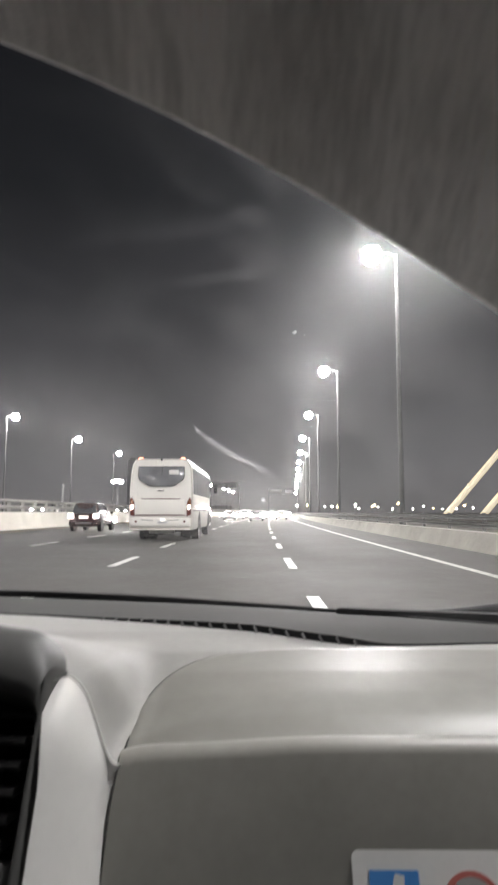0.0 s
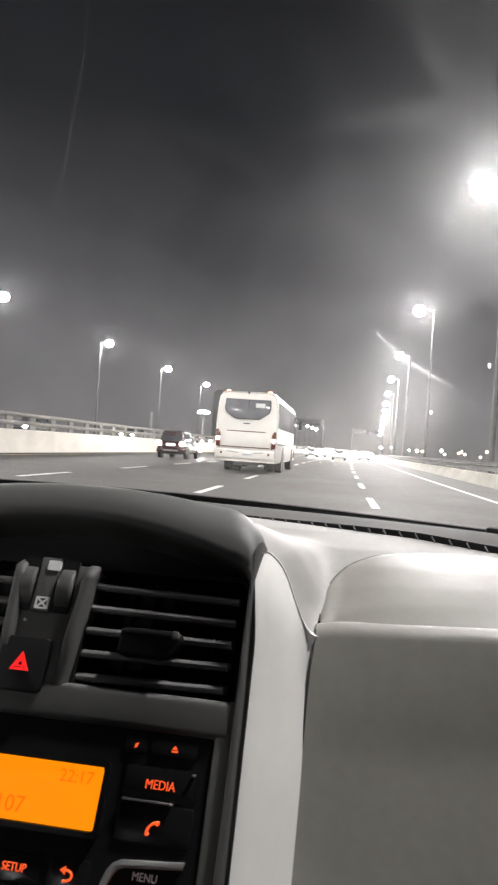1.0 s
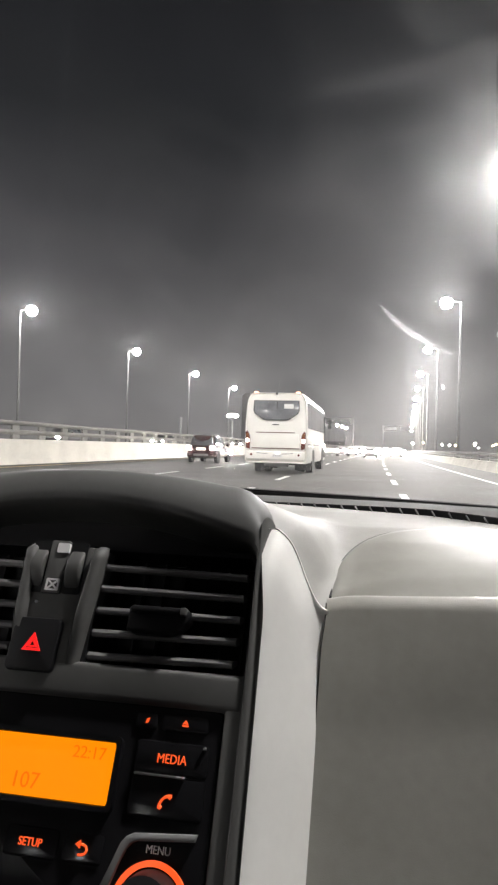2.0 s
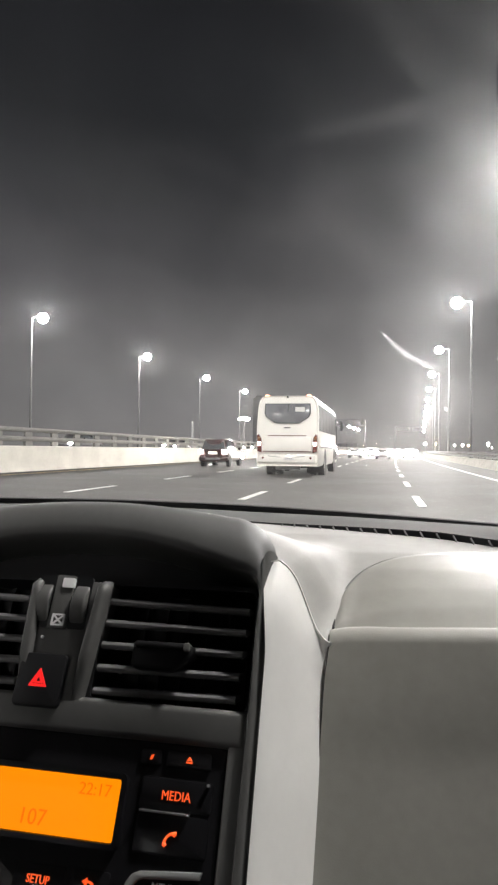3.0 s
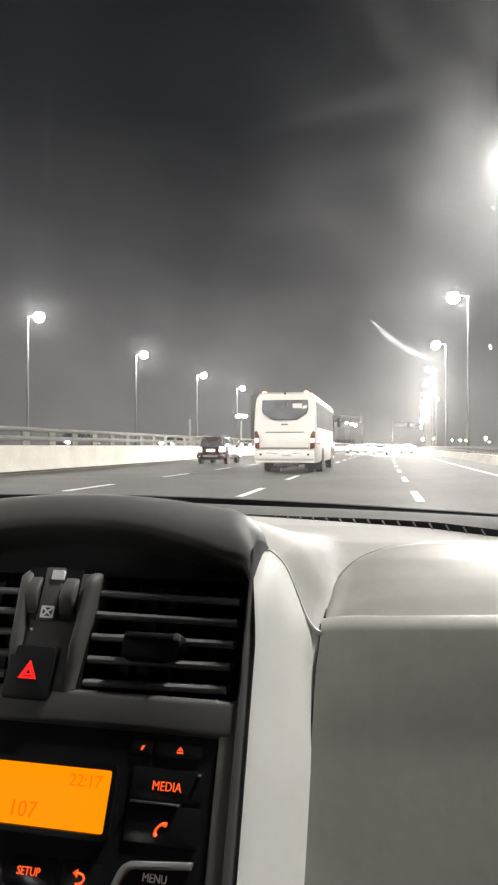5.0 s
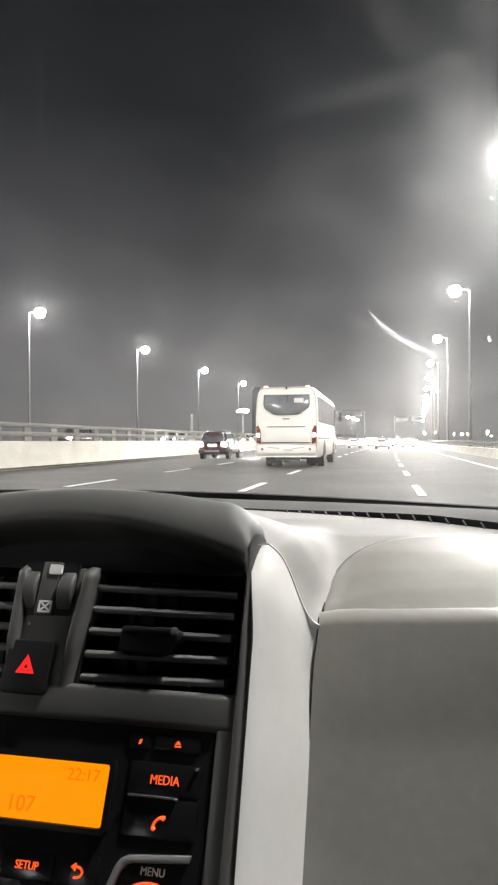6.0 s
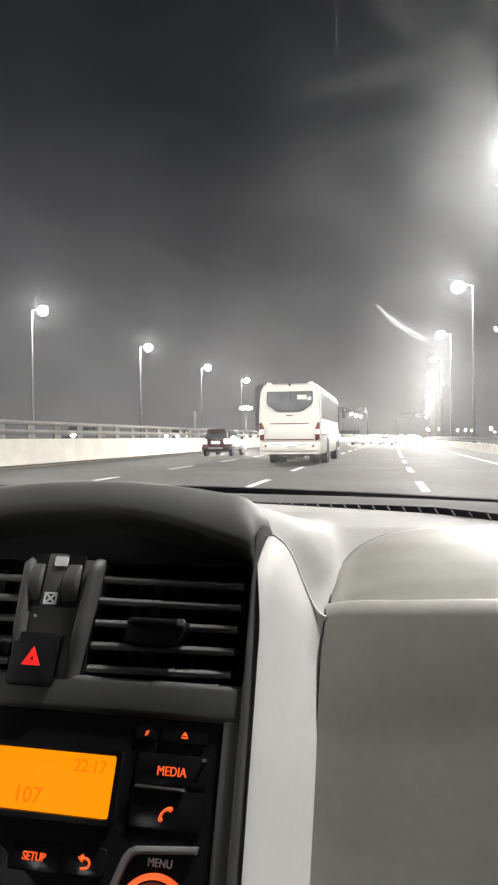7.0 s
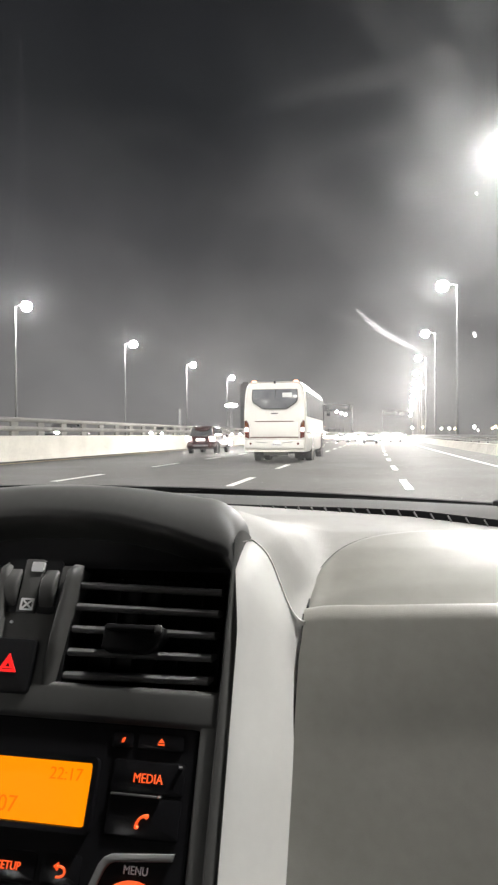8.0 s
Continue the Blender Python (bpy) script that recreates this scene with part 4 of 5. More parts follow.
def flank(u, v):
    u = 1.12 * u - 0.16 * (1 - u) * (1 - smooth01(0.0, 0.22, v))
    tuck, u = max(u - 1.0, 0.0), min(u, 1.0)
    top = crease(u)
    zb = 0.83
    left = Vector((-0.0655, 0.36 - (0.9853 - zb) * FACE - 0.002, zb))
    right = Vector((-0.034 - 0.0066 * (1.0034 - zb) / 0.30 + 0.002, face_y(zb), zb))
    bot = left.lerp(right, u)
    p = top.lerp(bot, v)
    z = p.z
    on_stack = 0.36 - (0.9853 - z) * FACE - 0.001
    on_face = face_y(z) + 0.0015
    y = on_stack + (on_face - on_stack) * smooth01(-0.15, 1.5, u) / smooth01(-0.15, 1.5, 1)
    p.y = y + (top.y - y) * (1 - v) ** (10 + 18 * (1 - smooth01(0.1, 0.8, u))) + 0.0045 * math.sin(math.pi * max(u, 0)) * smooth01(0.03, 0.16, v) * (1 - smooth01(0.16, 0.5, v))
    # runs on a little way behind the lid
    p.x, p.y = p.x + 0.035 * tuck, p.y + 0.02 * tuck
    return p


bead = [crease(-0.16 + 1.16 * k / 46) for k in range(47)]
dash_part("crease_bead", loft([[tuple(p + Vector((0.86, 0, 0.5)) * (0.0007 * math.cos(a) + 0.0002) + Vector((0, 0.0008 * math.sin(a) + 0.0002, 0.0004))) for a in [math.pi * k / 4 for k in range(8)]] for p in bead]), SILVER, "rounded silver rim of the skin")
dash_part("silver_flank", grid(flank, 24, 60), SILVER, "silver flank of the centre stack", angle=80)


# ---- centre stack: bezel, vents, hazard switch, radio ----
def stack_outline(w, top, corner, bottom, wb, n=10, arch=0.006):
    """The stack's outline, wide w at the top and wb at the bottom, with round upper corners and a slightly arched top."""
    pts = [(wb, bottom)]
    pts += [(wb + (w - wb) * k / 6, bottom + (top - corner - bottom) * k / 6) for k in range(1, 7)]
    pts += [(w - corner * (1 - math.cos(radians(90 * k / n))), top - arch - corner + corner * math.sin(radians(90 * k / n))) for k in range(1, n)]
    xs = w - corner
    arc = [(xs * (1 - 2 * k / 14), top - arch * abs(1 - 2 * k / 14) ** 2) for k in range(15)]
    half = pts + arc[:8]
    return half + [(-a, b) for a, b in half[::-1]][1:]


centre_stack = root("centre_stack", STACK, "charcoal plastic centre stack surround on the dashboard", "dashboard trim")
rim_back = stack_outline(0.1296, 0.1290, 0.036, -0.2, 0.1325, arch=0.007)
brow = stack_outline(0.1255, 0.0945, 0.013, -0.2, 0.1245, arch=0.0215)
throat = stack_outline(0.1225, 0.0890, 0.012, -0.2, 0.1215, arch=0.0200)
rings = [[(a, 0.056, b - 0.004) for a, b in rim_back]]
for k in range(13):
    th = radians(90 * k / 12)
    f, deep = math.cos(th) ** 0.9, 0.05 * (1 - math.sin(th)) ** 1.15
    rings.append([(a3 + (a1 - a3) * f, deep * (0.12 + 0.88 * smooth01(0.01, 0.09, b1)), b3 + (b1 - b3) * f) for (a1, b1), (a3, b3) in zip(rim_back, brow)])
# the lip turns in and runs back under the hood
for deep, share in ((0.0012, 0.25), (0.006, 0.6), (0.016, 0.9), (0.034, 1.0)):
    rings.append([(a2 + (a3 - a2) * share, deep, b2 + (b3 - b2) * share) for (a2, b2), (a3, b3) in zip(brow, throat)])
part("surround", loft(rings, caps=False), BEZEL, centre_stack, angle=50)
part("backing", prism([(a, b + (0.004 if b > 0.03 else 0)) for a, b in stack_outline(0.1255, 0.0920, 0.012, -0.2, 0.1245, arch=0.0200)], (0.0335, 0.05)), BLACK, centre_stack)
for side in (-1, 1):
    part("side_frame", boxed((side * 0.1203, 0.012, -0.105), (0.0112, 0.019, 0.19), 0.002, 2), BEZEL, centre_stack)
part("shelf", prism([(-0.1245, -0.0290), (0.1245, -0.0290), (0.1245, -0.0085), (-0.1245, -0.0085)], (0.0015, 0.03), 0.004, 4), BEZEL, centre_stack)


def air_vent(sign):
    """A vent with five slats and a sliding knob, centred on its own opening."""
    v = root("air_vent", pose(0, 0, 0), "black car air vent with five grey slats", "air vent", "vents of the centre stack")
    w, h = 0.097, 0.070
    part("housing", ring_band(rounded(w + 0.006, h + 0.006, 0.006), rounded(w, h, 0.005), 0.006, 0.044), BLACK, v)
    for k in range(5):
        z = 0.0232 - 0.0128 * k
        x0, x1 = -0.0475, 0.0442 - 0.0008 * k
        edge = [(0.004, -0.0024), (0.0022, -0.0016), (0.0016, 0.0), (0.0022, 0.0014), (0.004, 0.0024), (0.018, 0.0044), (0.018, 0.0020)]
        bm = loft([[(x, 0.0045 + dy, z + dz + tilt) for dy, dz in edge] for x, tilt in ((x0, 0.0014 - 0.0008 * k), (x1 - 0.001, 0.0), (x1, -0.0002))])
        part("slat", bm, SLAT, v)
    for k in range(7):
        part("vane", boxed((-w / 2 + w * (k + 0.5) / 7, 0.034, 0), (0.0012, 0.016, h - 0.002)), BLACK, v)
    outline = [(-0.0185, 0.0068), (-0.0165, 0.0082), (0.0165, 0.0082), (0.0190, 0.0066), (0.0190, 0.0020), (0.0150, -0.0030), (0.0105, -0.0070), (0.0070, -0.0082), (-0.0140, -0.0082), (-0.0185, -0.0060)]
    knob = prism(outline, (-0.0015, 0.014), 0.0022, 3)
    bmesh.ops.translate(knob, verts=knob.verts, vec=(-0.0055 * sign, 0, -0.0078))
    kb = part("knob", knob, BLACK, v)
    part("grip", prism(rounded(0.034, 0.0042, 0.0018, -0.0055 * sign, -0.0020), (-0.0032, 0.002), 0.0012, 2), BLACK, kb)
    part("grip_end", prism(rounded(0.0042, 0.0052, 0.0016, -0.0055 * sign + 0.0158, -0.0022), (-0.0042, 0.002), 0.0012, 2), BEZEL, kb)
    return v


vent = air_vent(1)
vent.matrix_world = STACK @ Matrix.Translation((0.0745, 0, 0.0255))
copy_thing(vent, STACK @ Matrix.Translation((-0.0665, 0, 0.0255)))

pod = root("vent_control", STACK @ Matrix.Translation((0.001, 0, 0.02)), "dark vent control pod with two thumb wheels and white symbols", "vent control")
part("panel", prism([(-0.0205, -0.0375), (0.0195, -0.0375), (0.0225, 0.041), (-0.0225, 0.041)], (0.002, 0.02), 0.002, 2), BEZEL, pod)
for side in (-1, 1):
    # the ribs lean outwards and sink into the shelf at their foot
    rings = []
    for k in range(15):
        z = -0.0310 + 0.0730 * k / 14
        cx, wide = side * (0.0172 + 0.0052 * k / 14), 0.0058 - 0.0006 * k / 14
        front = -0.0035 + 0.007 * smooth01(0.93, 1.0, k / 14) + 0.0048 * (1 - smooth01(0.0, 0.40, k / 14))
        rings.append([(cx + side * (-0.6 * wide), 0.016, z), (cx + side * (-0.5 * wide), front + 0.002, z), (cx + side * (-0.2 * wide), front, z), (cx + side * 0.45 * wide, front + 0.0004, z), (cx + side * 0.85 * wide, front + 0.0028, z), (cx + side * wide, 0.016, z)])
    part("rib", loft(rings), BEZEL, pod, angle=60)
for x in (-0.0165, 0.0085):
    rim = [(0.0130 + r * math.cos(2 * math.pi * k / 56), 0.0255 + r * math.sin(2 * math.pi * k / 56)) for k in range(56) for r in (0.0166 if k % 2 else 0.0163,)]
    part("thumb_wheel", prism(rim, (x - 0.0050, x + 0.0050), 0.0016, 3, axis="x"), BEZEL, pod)
    part("wheel_slot", prism(rounded(0.0118, 0.0335, 0.002, x, 0.0265), (0.0012, 0.0032)), BLACK, pod)
part("divider", prism(rounded(0.0125, 0.034, 0.001, -0.0040, 0.0265), (-0.0006, 0.004), 0.0008, 2), BEZEL, pod)
part("indicator", prism(disc(0.0009, -0.0120, 0.0040, 12), (0.0008, 0.003)), PRINT_WHITE, pod, "tiny pale mark")
part("open_symbol", prism(rounded(0.0082, 0.0062, 0.0008, -0.0012, 0.0385), (-0.0012, 0.002)), PRINT_WHITE, pod, "white printed square")
shut = part("shut_symbol", ring_band(rounded(0.0088, 0.0074, 0.0006, -0.0032, 0.0148), rounded(0.0066, 0.0054, 0.0004, -0.0032, 0.0148), -0.0012, 0.002), PRINT_WHITE, pod, "white crossed square")
for a in (40, -40):
    part("cross_bar", boxed((0, 0, 0), (0.009, 0.0012, 0.0011), m=Matrix.Translation((-0.0032, -0.0005, 0.0148)) @ Matrix.Rotation(radians(a), 4, "Y")), PRINT_WHITE, shut)

hazard = root("hazard_switch", STACK @ Matrix.Translation((-0.005, 0, -0.0015)), "black hazard switch with a glowing red triangle", "switch")
part("key", prism(rounded(0.030, 0.031, 0.003), (-0.002, 0.016), 0.0015, 2), BLACK, hazard)


def tri(r):
    return [(-r * 0.9, -r * 0.6), (r * 0.9, -r * 0.6), (0.0, r)]


part("triangle", ring_band(tri(0.0066), tri(0.0042), -0.0026, -0.0015), RED_GLOW, hazard, "glowing red triangle outline")
part("inner_triangle", ring_band(tri(0.0034), tri(0.0018), -0.0026, -0.0015), RED_GLOW, hazard, "glowing red inner triangle")

radio = root("car_radio", STACK @ Matrix.Translation((0, 0, -0.10)), "black car radio with an amber backlit display", "radio")
part("face", prism(rounded(0.230, 0.146, 0.005), (0.004, 0.04), 0.003, 3), GLOSS, radio)
# places below are heights above the middle of the face
disp = part("display", prism(rounded(0.150, 0.0305, 0.0018, -0.018, 0.0350), (0.0012, 0.006), 0.0006, 1), AMBER_SCREEN, radio, "amber backlit display")
part("display_frame", ring_band(rounded(0.157, 0.037, 0.0035, -0.018, 0.0350), rounded(0.151, 0.0312, 0.002, -0.018, 0.0350), 0.0, 0.006), GLOSS, radio)
part("clock_reading", lettering("22:17", 0.0088, Matrix.Translation((0.0425, 0.0012, 0.0438))), AMBER_INK, disp, "dim clock digits")
part("station_reading", lettering("107", 0.0115, Matrix.Translation((0.0085, 0.0012, 0.0270))), AMBER_INK, disp, "dim station digits")


def key(cx, cz, w, h, name="button"):
    return part(name, prism(rounded(w, h, 0.0022, cx, cz), (0.0030, 0.008), 0.0008, 2), GLOSS, radio)


k_eject = key(0.0935, 0.0635, 0.027, 0.009)
k_mark = key(0.0715, 0.0635, 0.013, 0.009)
k_media = key(0.0885, 0.0456, 0.041, 0.0162)
k_phone = key(0.0885, 0.0268, 0.041, 0.0196)
part("eject_symbol", prism([(0.0924, 0.0634), (0.0956, 0.0634), (0.0940, 0.0654)], (0.0016, 0.0028)), AMBER_GLOW, k_eject, "glowing amber eject symbol")
part("eject_bar", boxed((0.0940, 0.0022, 0.0625), (0.0034, 0.0012, 0.0009)), AMBER_GLOW, k_eject)
part("dot_symbol", prism([(0.0712, 0.0620), (0.0724, 0.0624), (0.0732, 0.0648), (0.0718, 0.0644)], (0.0016, 0.0028)), AMBER_GLOW, k_mark, "glowing amber mark")
part("media_lettering", lettering("MEDIA", 0.0066, Matrix.Translation((0.0890, 0.0021, 0.0452)) @ Matrix.Diagonal((0.86, 1, 1, 1))), AMBER_GLOW, k_media, "glowing amber lettering")
receiver = bmesh.new()
pts = [(0.0910 - 0.0054 * math.cos(radians(-8 + 106 * k / 12)), 0.0226 + 0.0054 * math.sin(radians(-8 + 106 * k / 12))) for k in range(13)]
for k, ((xa, za), (xb, zb)) in enumerate(zip(pts, pts[1:])):
    tube(receiver, (xa, 0.0021, za), (xb, 0.0021, zb), 0.0006 + 0.0003 * abs(k - 5.5) / 5.5, n=8)
for (xa, za), (dx, dz) in ((pts[1], (0.0006, 0.0002)), (pts[-2], (0.0002, -0.0006))):
    tube(receiver, (xa - 0.8 * dz, 0.0021, za + 0.8 * dx), (xa + 1.2 * dx + 1.6 * dz, 0.0021, za + 1.2 * dz - 1.6 * dx), 0.0010, n=10)
part("phone_symbol", receiver, AMBER_GLOW, k_phone, "glowing amber telephone symbol")
part("chrome_edge", boxed((0.0832, 0.0022, 0.0371), (0.028, 0.0014, 0.0012), 0.0003, 1), BEZEL, radio, "thin grey edge")
# two chrome chips stand in for highlights on the key edges
part("edge_glint", boxed((0.0966, 0.0018, 0.0371), (0.0022, 0.0016, 0.0014), 0.0005, 1), CHROME, radio, "chrome chip in place of an edge glint")
part("key_glint", boxed((0.1066, 0.0020, 0.0522), (0.0024, 0.0018, 0.0018), 0.0006, 2), CHROME, radio, "chrome chip in place of a corner glint")
k_setup = key(0.0190, -0.0010, 0.030, 0.014)
k_back = key(0.0480, -0.0005, 0.022, 0.014)
part("setup_lettering", lettering("SETUP", 0.0056, Matrix.Translation((0.0190, 0.0021, -0.0010)) @ Matrix.Diagonal((0.86, 1, 1, 1))), AMBER_GLOW, k_setup, "glowing amber lettering")
arrow = bmesh.new()
pts = [(0.0455, 0.0012), (0.0480, 0.0014), (0.0500, 0.0006), (0.0508, -0.0010), (0.0500, -0.0026), (0.0480, -0.0034), (0.0462, -0.0034)]
for (xa, za), (xb, zb) in zip(pts, pts[1:]):
    tube(arrow, (xa, 0.0021, za), (xb, 0.0021, zb), 0.0006, 0.0006, 6)
tube(arrow, (0.0440, 0.0021, 0.0012), (0.0466, 0.0021, 0.0012), 0.0001, 0.0020, 8)
part("back_symbol", arrow, AMBER_GLOW, k_back, "glowing amber return arrow")
# menu dial with its bright bracket
outline = [(0.0605, -0.0160), (0.0650, -0.0040), (0.0681, 0.0044), (0.0708, 0.0078), (0.0745, 0.0096), (0.1082, 0.0124), (0.1072, 0.0088), (0.0770, 0.0062), (0.0738, 0.0048), (0.0716, 0.0020), (0.0690, -0.0040), (0.0650, -0.0165)]
bracket = prism(outline, (0.0012, 0.006), 0.0010, 2)
part("dial_bracket", bracket, GALV, radio, "bright edge round the dial")
part("menu_lettering", lettering("MENU", 0.0054, Matrix.Translation((0.0883, 0.0037, 0.0030)) @ Matrix.Diagonal((0.9, 1, 1, 1))), PRINT_WHITE, radio, "pale lettering")
dial = part("dial", tubed((0.0875, -0.012, -0.0212), (0.0875, 0.006, -0.0212), 0.0150, 0.0164, 32), BLACK, radio)
part("dial_ring", ring_band(disc(0.0200, 0.0875, -0.0212, 40), disc(0.0172, 0.0875, -0.0212, 40), 0.0022, 0.005), AMBER_GLOW, dial, "glowing amber ring round the dial")

# ---- windscreen, visor and the shell of the car ----
HEADER_Y, HEADER_Z = 0.16, 1.41


def glass_point(u, v):
    x = -0.95 + 1.5 * u
    yb = front_edge(x) + 0.004
    bow = 0.02 * math.sin(math.pi * v)
    return (x, yb + (HEADER_Y - yb) * v + bow, 1.040 + (HEADER_Z - 1.040) * v + bow)


windscreen = root("windscreen", pose(0, 0, 0), "dusty clear windscreen of the car with a black border", "windscreen")
part("pane", grid(glass_point, 30, 20), SCREEN, windscreen, "clear dusty glass")
part("border_band", grid(lambda u, v: tuple(Vector(glass_point(u, 0.004 + 0.010 * v)) + Vector((0, -0.002, 0.0015))), 60, 2), RUBBER, windscreen, "black border of the glass")

# unseen band, added to throw a soft shadow across the glovebox
part("shade_blocker", grid(lambda u, v: tuple(Vector(glass_point(u, 0.845 + 0.155 * v)) + Vector((0, -0.002, -0.003))), 60, 6), SHADE_FADE, windscreen, "unseen black band added to shade the dashboard")


def on_glass(x, y):
    """The place on the inside of the glass at x and y."""
    u = (x + 0.95) / 1.5
    yb = front_edge(x) + 0.004
    v = (y - yb) / (HEADER_Y - yb)
    for _ in range(6):
        v += (y - glass_point(u, v)[1]) / (HEADER_Y - yb)
    return Vector(glass_point(u, v)) + Vector((0, -0.0012, -0.0008))


def smear(name, pts, wide, mat, label, n=60):
    """A film of dried dirt on the glass along a line of (x, y) points; wide gives its width along the line."""
    at = [k / (len(pts) - 1) for k in range(len(pts))]

    def line(u):
        return np.array([sum(np.interp(min(max(u + o, 0), 1), at, [p[k] for p in pts]) for o in (-0.08, -0.04, 0, 0.04, 0.08)) / 5 for k in (0, 1)])

    def point(u, v):
        a, b = line(u - 0.02), line(u + 0.02)
        d = (b - a) / max(np.hypot(*(b - a)), 1e-6)
        w = np.interp(u, [k / (len(wide) - 1) for k in range(len(wide))], wide) * (1 + 0.12 * math.sin(23 * u) + 0.10 * math.sin(57 * u + 1))
        c = line(u) + np.array((-d[1], d[0])) * w * (v - 0.5)
        return on_glass(float(c[0]), float(c[1]))

    return part(name, grid(point, n, 4), mat, windscreen, label)


smear("wiped_smear", ((-0.002, 0.5385), (0.008, 0.550), (0.022, 0.562), (0.042, 0.570), (0.064, 0.579)), (0.0006, 0.0042, 0.0056, 0.0052, 0.0008), SMEAR, "pale curved smear on the glass")
smear("faint_smear", ((0.050, 0.571), (0.072, 0.581), (0.097, 0.5915)), (0.001, 0.0045, 0.0008), FAINT, "faint tail of the smear")
smear("dried_trickle", ((0.050, 0.5745), (0.0555, 0.583), (0.0585, 0.596), (0.0590, 0.610)), (0.0008, 0.0022, 0.0016, 0.0008), FAINT, "dried trickle below the smear")
smear("wiper_mark", ((-0.165, 0.300), (-0.178, 0.335), (-0.203, 0.380), (-0.237, 0.440), (-0.272, 0.493), (-0.330, 0.572)), (0.0010, 0.0012, 0.0010, 0.0012, 0.0016, 0.0010), FAINT, "faint curved edge of the wiped area")
smear("scratch", ((-0.0163, 0.318), (-0.0180, 0.340), (-0.0196, 0.360)), (0.0002, 0.0009, 0.0002), FAINT, "short pale scratch on the glass", n=24)
smear("broad_streak", ((-0.085, 0.390), (-0.052, 0.381), (0.016, 0.3664), (0.060, 0.354)), (0.0, 0.006, 0.010, 0.012), TRACE, "broad faint streak on the glass")
smear("broad_streak", ((-0.05, 0.425), (0.0, 0.406), (0.07, 0.388)), (0.0, 0.007, 0.010), TRACE, "broad faint streak on the glass")
for x, y, r in ((0.0927, 0.5477, 0.0017), (0.0580, 0.6130, 0.0018), (0.0761, 0.4357, 0.0010)):
    part("speck", grid(lambda u, v: on_glass(x + r * v * math.cos(2 * math.pi * u), y + 1.6 * r * v * math.sin(2 * math.pi * u + 0.4)), 10, 2), SPECK, windscreen, "pale speck of dirt")

visor = root("sun_visor", pose(0.089, 0.216, 1.247), "worn grey lined sun visor hanging a little from the roof", "sun visor")


def visor_ring(x):
    """A slice of the pad: a rounded front rim and a body that rises towards the roof behind."""
    z0 = -0.66 * x - 1.0 * x * x
    back, up, th = -0.17, min(0.16, 0.175 - z0), 0.009
    pts = []
    for k in range(9):
        a = math.pi * (k / 8 - 0.5)
        pts.append((th * math.cos(a), th * math.sin(a)))
    pts += [(back, up + th), (back - 0.006, up), (back, up - th)]
    return [(x, y, z0 + th + z) for y, z in pts]


part("pad", loft([visor_ring(-0.32 + 0.46 * k / 40) for k in range(41)]), VISOR, visor, "cracked grey lining", angle=60)
part("pivot_rod", tubed((-0.33, -0.1, 0.19), (-0.22, -0.1, 0.175), 0.005), BEZEL, visor)

wiper = root("windscreen_wiper", pose(0.2, 0.72, 1.035), "black wiper blade lying along the foot of the windscreen", "wiper")
slant = Matrix.Rotation(radians(-14), 4, "Z")
part("blade", boxed((0.12, -0.02, 0.010), (0.36, 0.012, 0.016), 0.004, 2, m=slant), RUBBER, wiper)
rings = []
for k in range(13):
    u = k / 12
    tall, deep = 0.004 + 0.021 * smooth01(0, 0.55, u), 0.010 + 0.014 * smooth01(0, 0.6, u)
    rings.append([tuple(slant @ Vector((0.01 + 0.34 * u, 0.006 + deep * math.cos(a), 0.010 + tall * max(math.sin(a), -0.4)))) for a in [2 * math.pi * i / 14 for i in range(14)]])
part("arm", loft(rings), BLACK, wiper)
part("cap", tubed((0.34, -0.075, -0.02), (0.34, -0.075, 0.024), 0.016, 0.013), BLACK, wiper)

shell = root("car_shell", pose(-0.2, -0.6, 0.25), "lined shell of the car: roof, doors and floor", "car body", kind="structure")
sm = Matrix.Translation((0.2, 0.6, -0.25))


def shell_part(name, bm, mat):
    bm.transform(sm)
    return part(name, bm, mat, shell)


shell_part("roof_lining", boxed((-0.2, -0.85, 1.45), (1.34, 2.05, 0.03), 0.01), FABRIC)
shell_part("floor_pan", boxed((-0.2, -0.6, 0.27), (1.5, 2.9, 0.04), 0.01), RUBBER)
for s in (-1, 1):
    shell_part("door_panel", boxed((-0.2 + s * 0.74, -0.6, 0.62), (0.06, 2.9, 0.70), 0.02), DASH_DARK)
    shell_part("door_pillar", boxed((-0.2 + s * 0.70, -0.75, 1.2), (0.05, 0.12, 0.5), 0.02), FABRIC)
    shell_part("screen_pillar", tubed((-0.2 + s * 0.74, 0.60, 0.97), (-0.2 + s * 0.62, 0.14, 1.42), 0.035, 0.03), FABRIC)
# rear seat and shelf, out of view, added to cut light from behind
shell_part("rear_seat", boxed((-0.2, -1.5, 0.75), (1.3, 0.18, 0.75), 0.06, 3), RUBBER)
shell_part("rear_shelf", boxed((-0.2, -1.85, 0.62), (1.45, 0.3, 0.70), 0.03), DASH_DARK)
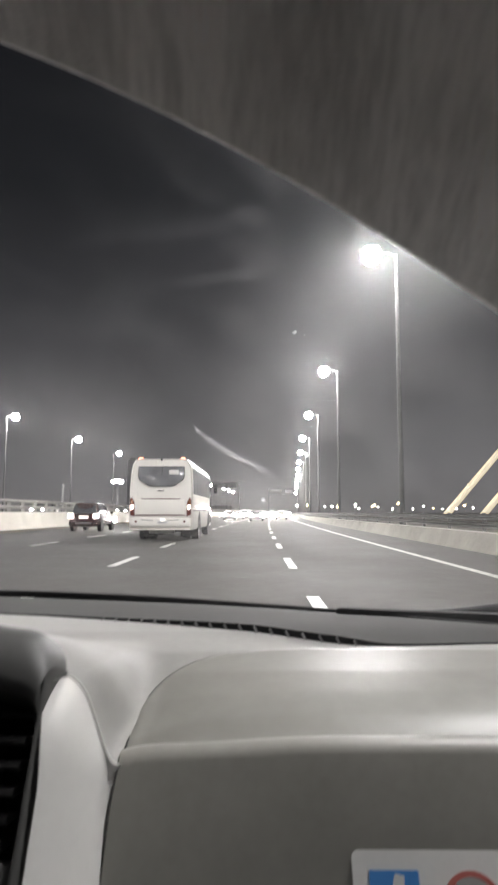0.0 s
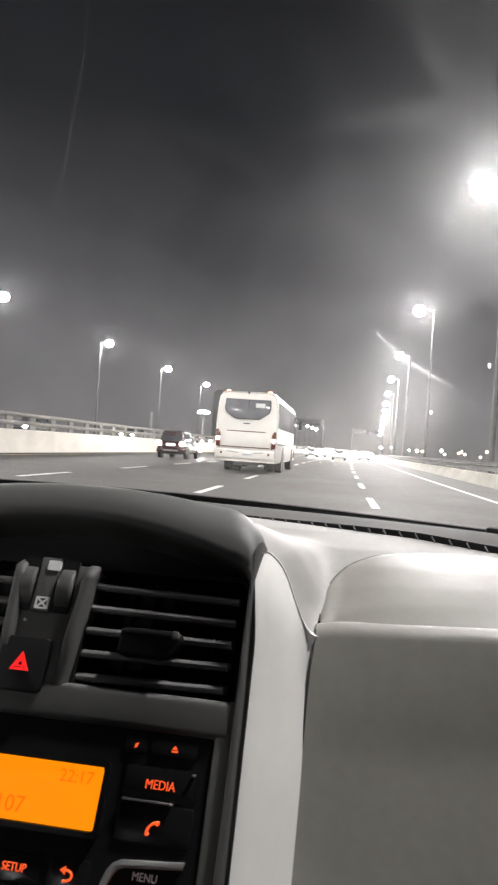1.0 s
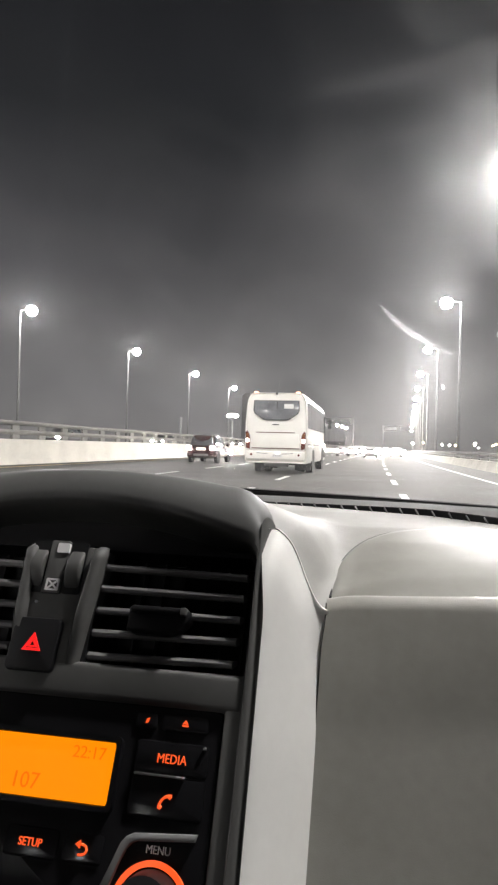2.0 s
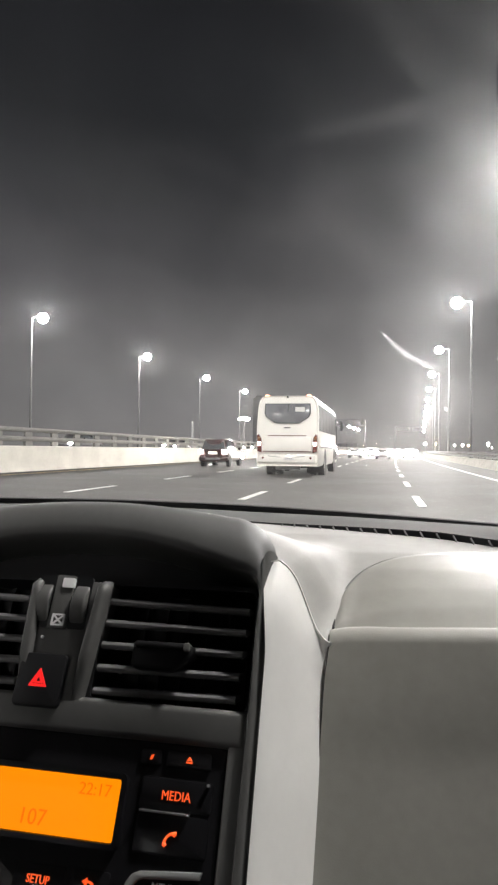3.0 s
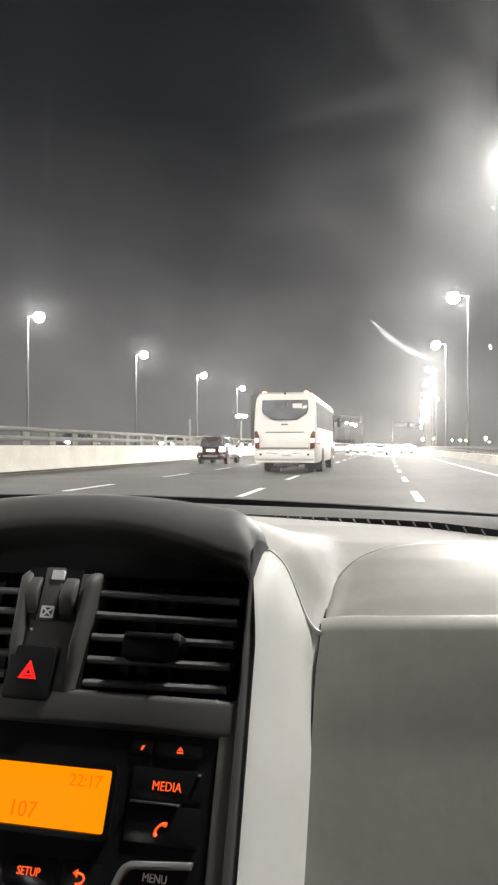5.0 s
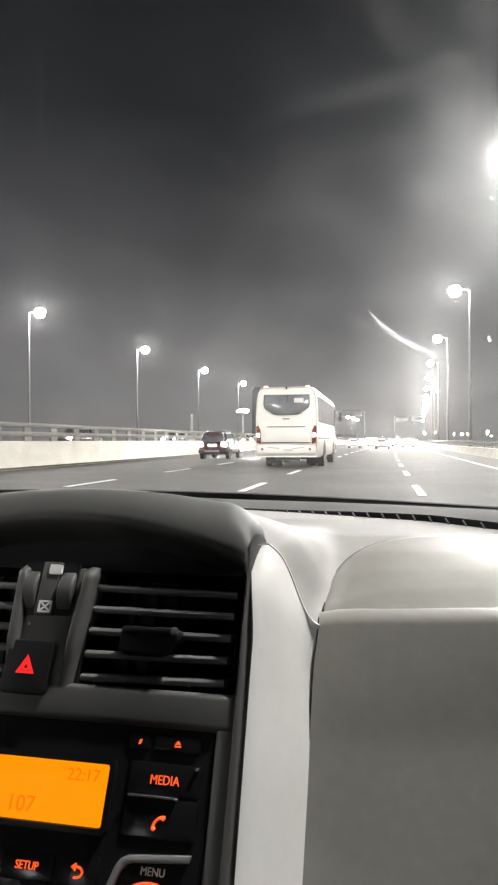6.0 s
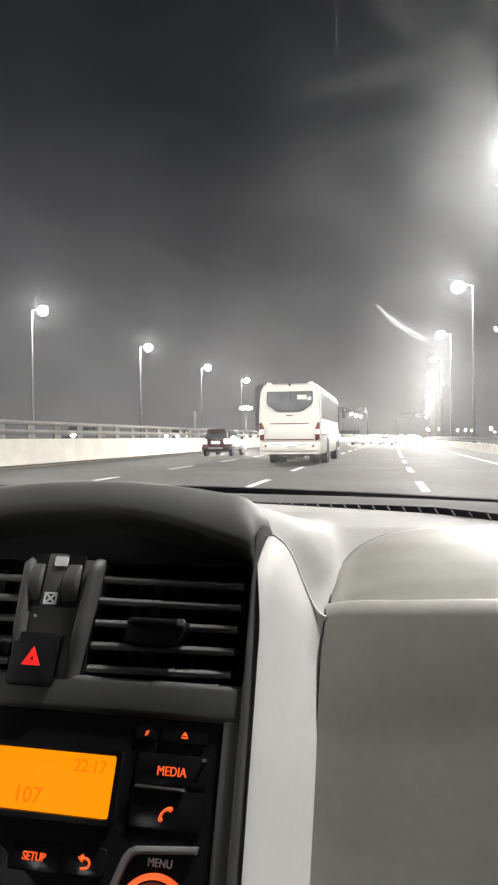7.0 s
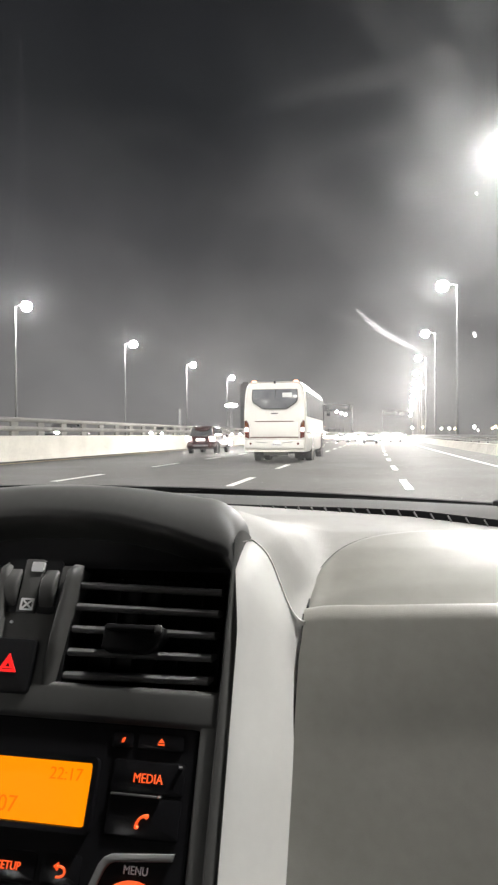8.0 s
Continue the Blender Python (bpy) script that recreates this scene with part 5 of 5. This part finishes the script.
shell_part("bonnet", loft([[(-0.2 + sx * w, y, z - 0.05 * abs(sx) ** 3) for sx in (-1, -0.7, -0.35, 0, 0.35, 0.7, 1)] + [(-0.2 + sx * w, y, 0.35) for sx in (1, 0, -1)] for y, w, z in ((0.80, 0.80, 0.93), (1.2, 0.80, 0.88), (1.6, 0.77, 0.80), (1.82, 0.70, 0.68), (1.88, 0.62, 0.45))]), CAR_GREY)
shell_part("boot", loft([[(-0.2 + sx * w, y, z - 0.05 * abs(sx) ** 3) for sx in (-1, -0.7, -0.35, 0, 0.35, 0.7, 1)] + [(-0.2 + sx * w, y, 0.35) for sx in (1, 0, -1)] for y, w, z in ((-2.02, 0.80, 0.96), (-2.35, 0.78, 0.93), (-2.52, 0.72, 0.85), (-2.58, 0.66, 0.5))]), CAR_GREY)
for s in (-1, 1):
    for y in (1.2, -1.42):
        ty = bmesh.new()
        tube(ty, (-0.2 + s * 0.66, y, 0.30), (-0.2 + s * 0.84, y, 0.30), 0.30, n=28)
        shell_part("wheel", ty, RUBBER)
    shell_part("flank", boxed((-0.2 + s * 0.79, -0.6, 0.62), (0.04, 2.9, 0.68), 0.015), CAR_GREY)
shell_part("roof_panel", boxed((-0.2, -0.85, 1.485), (1.36, 2.0, 0.03), 0.012), CAR_GREY)
shell_part("bulkhead", boxed((-0.2, 0.72, 0.62), (1.5, 0.04, 0.66), 0.01), RUBBER)
# unseen front seats, added to hold back light from the rear
for x in (-0.55, 0.15):
    seat = root("front_seat", pose(x, -0.55, 0.29), "unseen dark fabric front seat, cutting light from behind", "car seat", "front seats")
    part("cushion", boxed((0, 0.0, 0.16), (0.5, 0.5, 0.2), 0.06, 3), RUBBER, seat)
    part("backrest", boxed((0, -0.30, 0.48), (0.48, 0.14, 0.62), 0.06, 3), RUBBER, seat)
    part("headrest", boxed((0, -0.33, 0.90), (0.27, 0.1, 0.18), 0.04, 3), RUBBER, seat)
    for s in (-1, 1):
        part("headrest_rod", tubed((s * 0.06, -0.33, 0.76), (s * 0.06, -0.33, 0.84), 0.006), CHROME, seat)
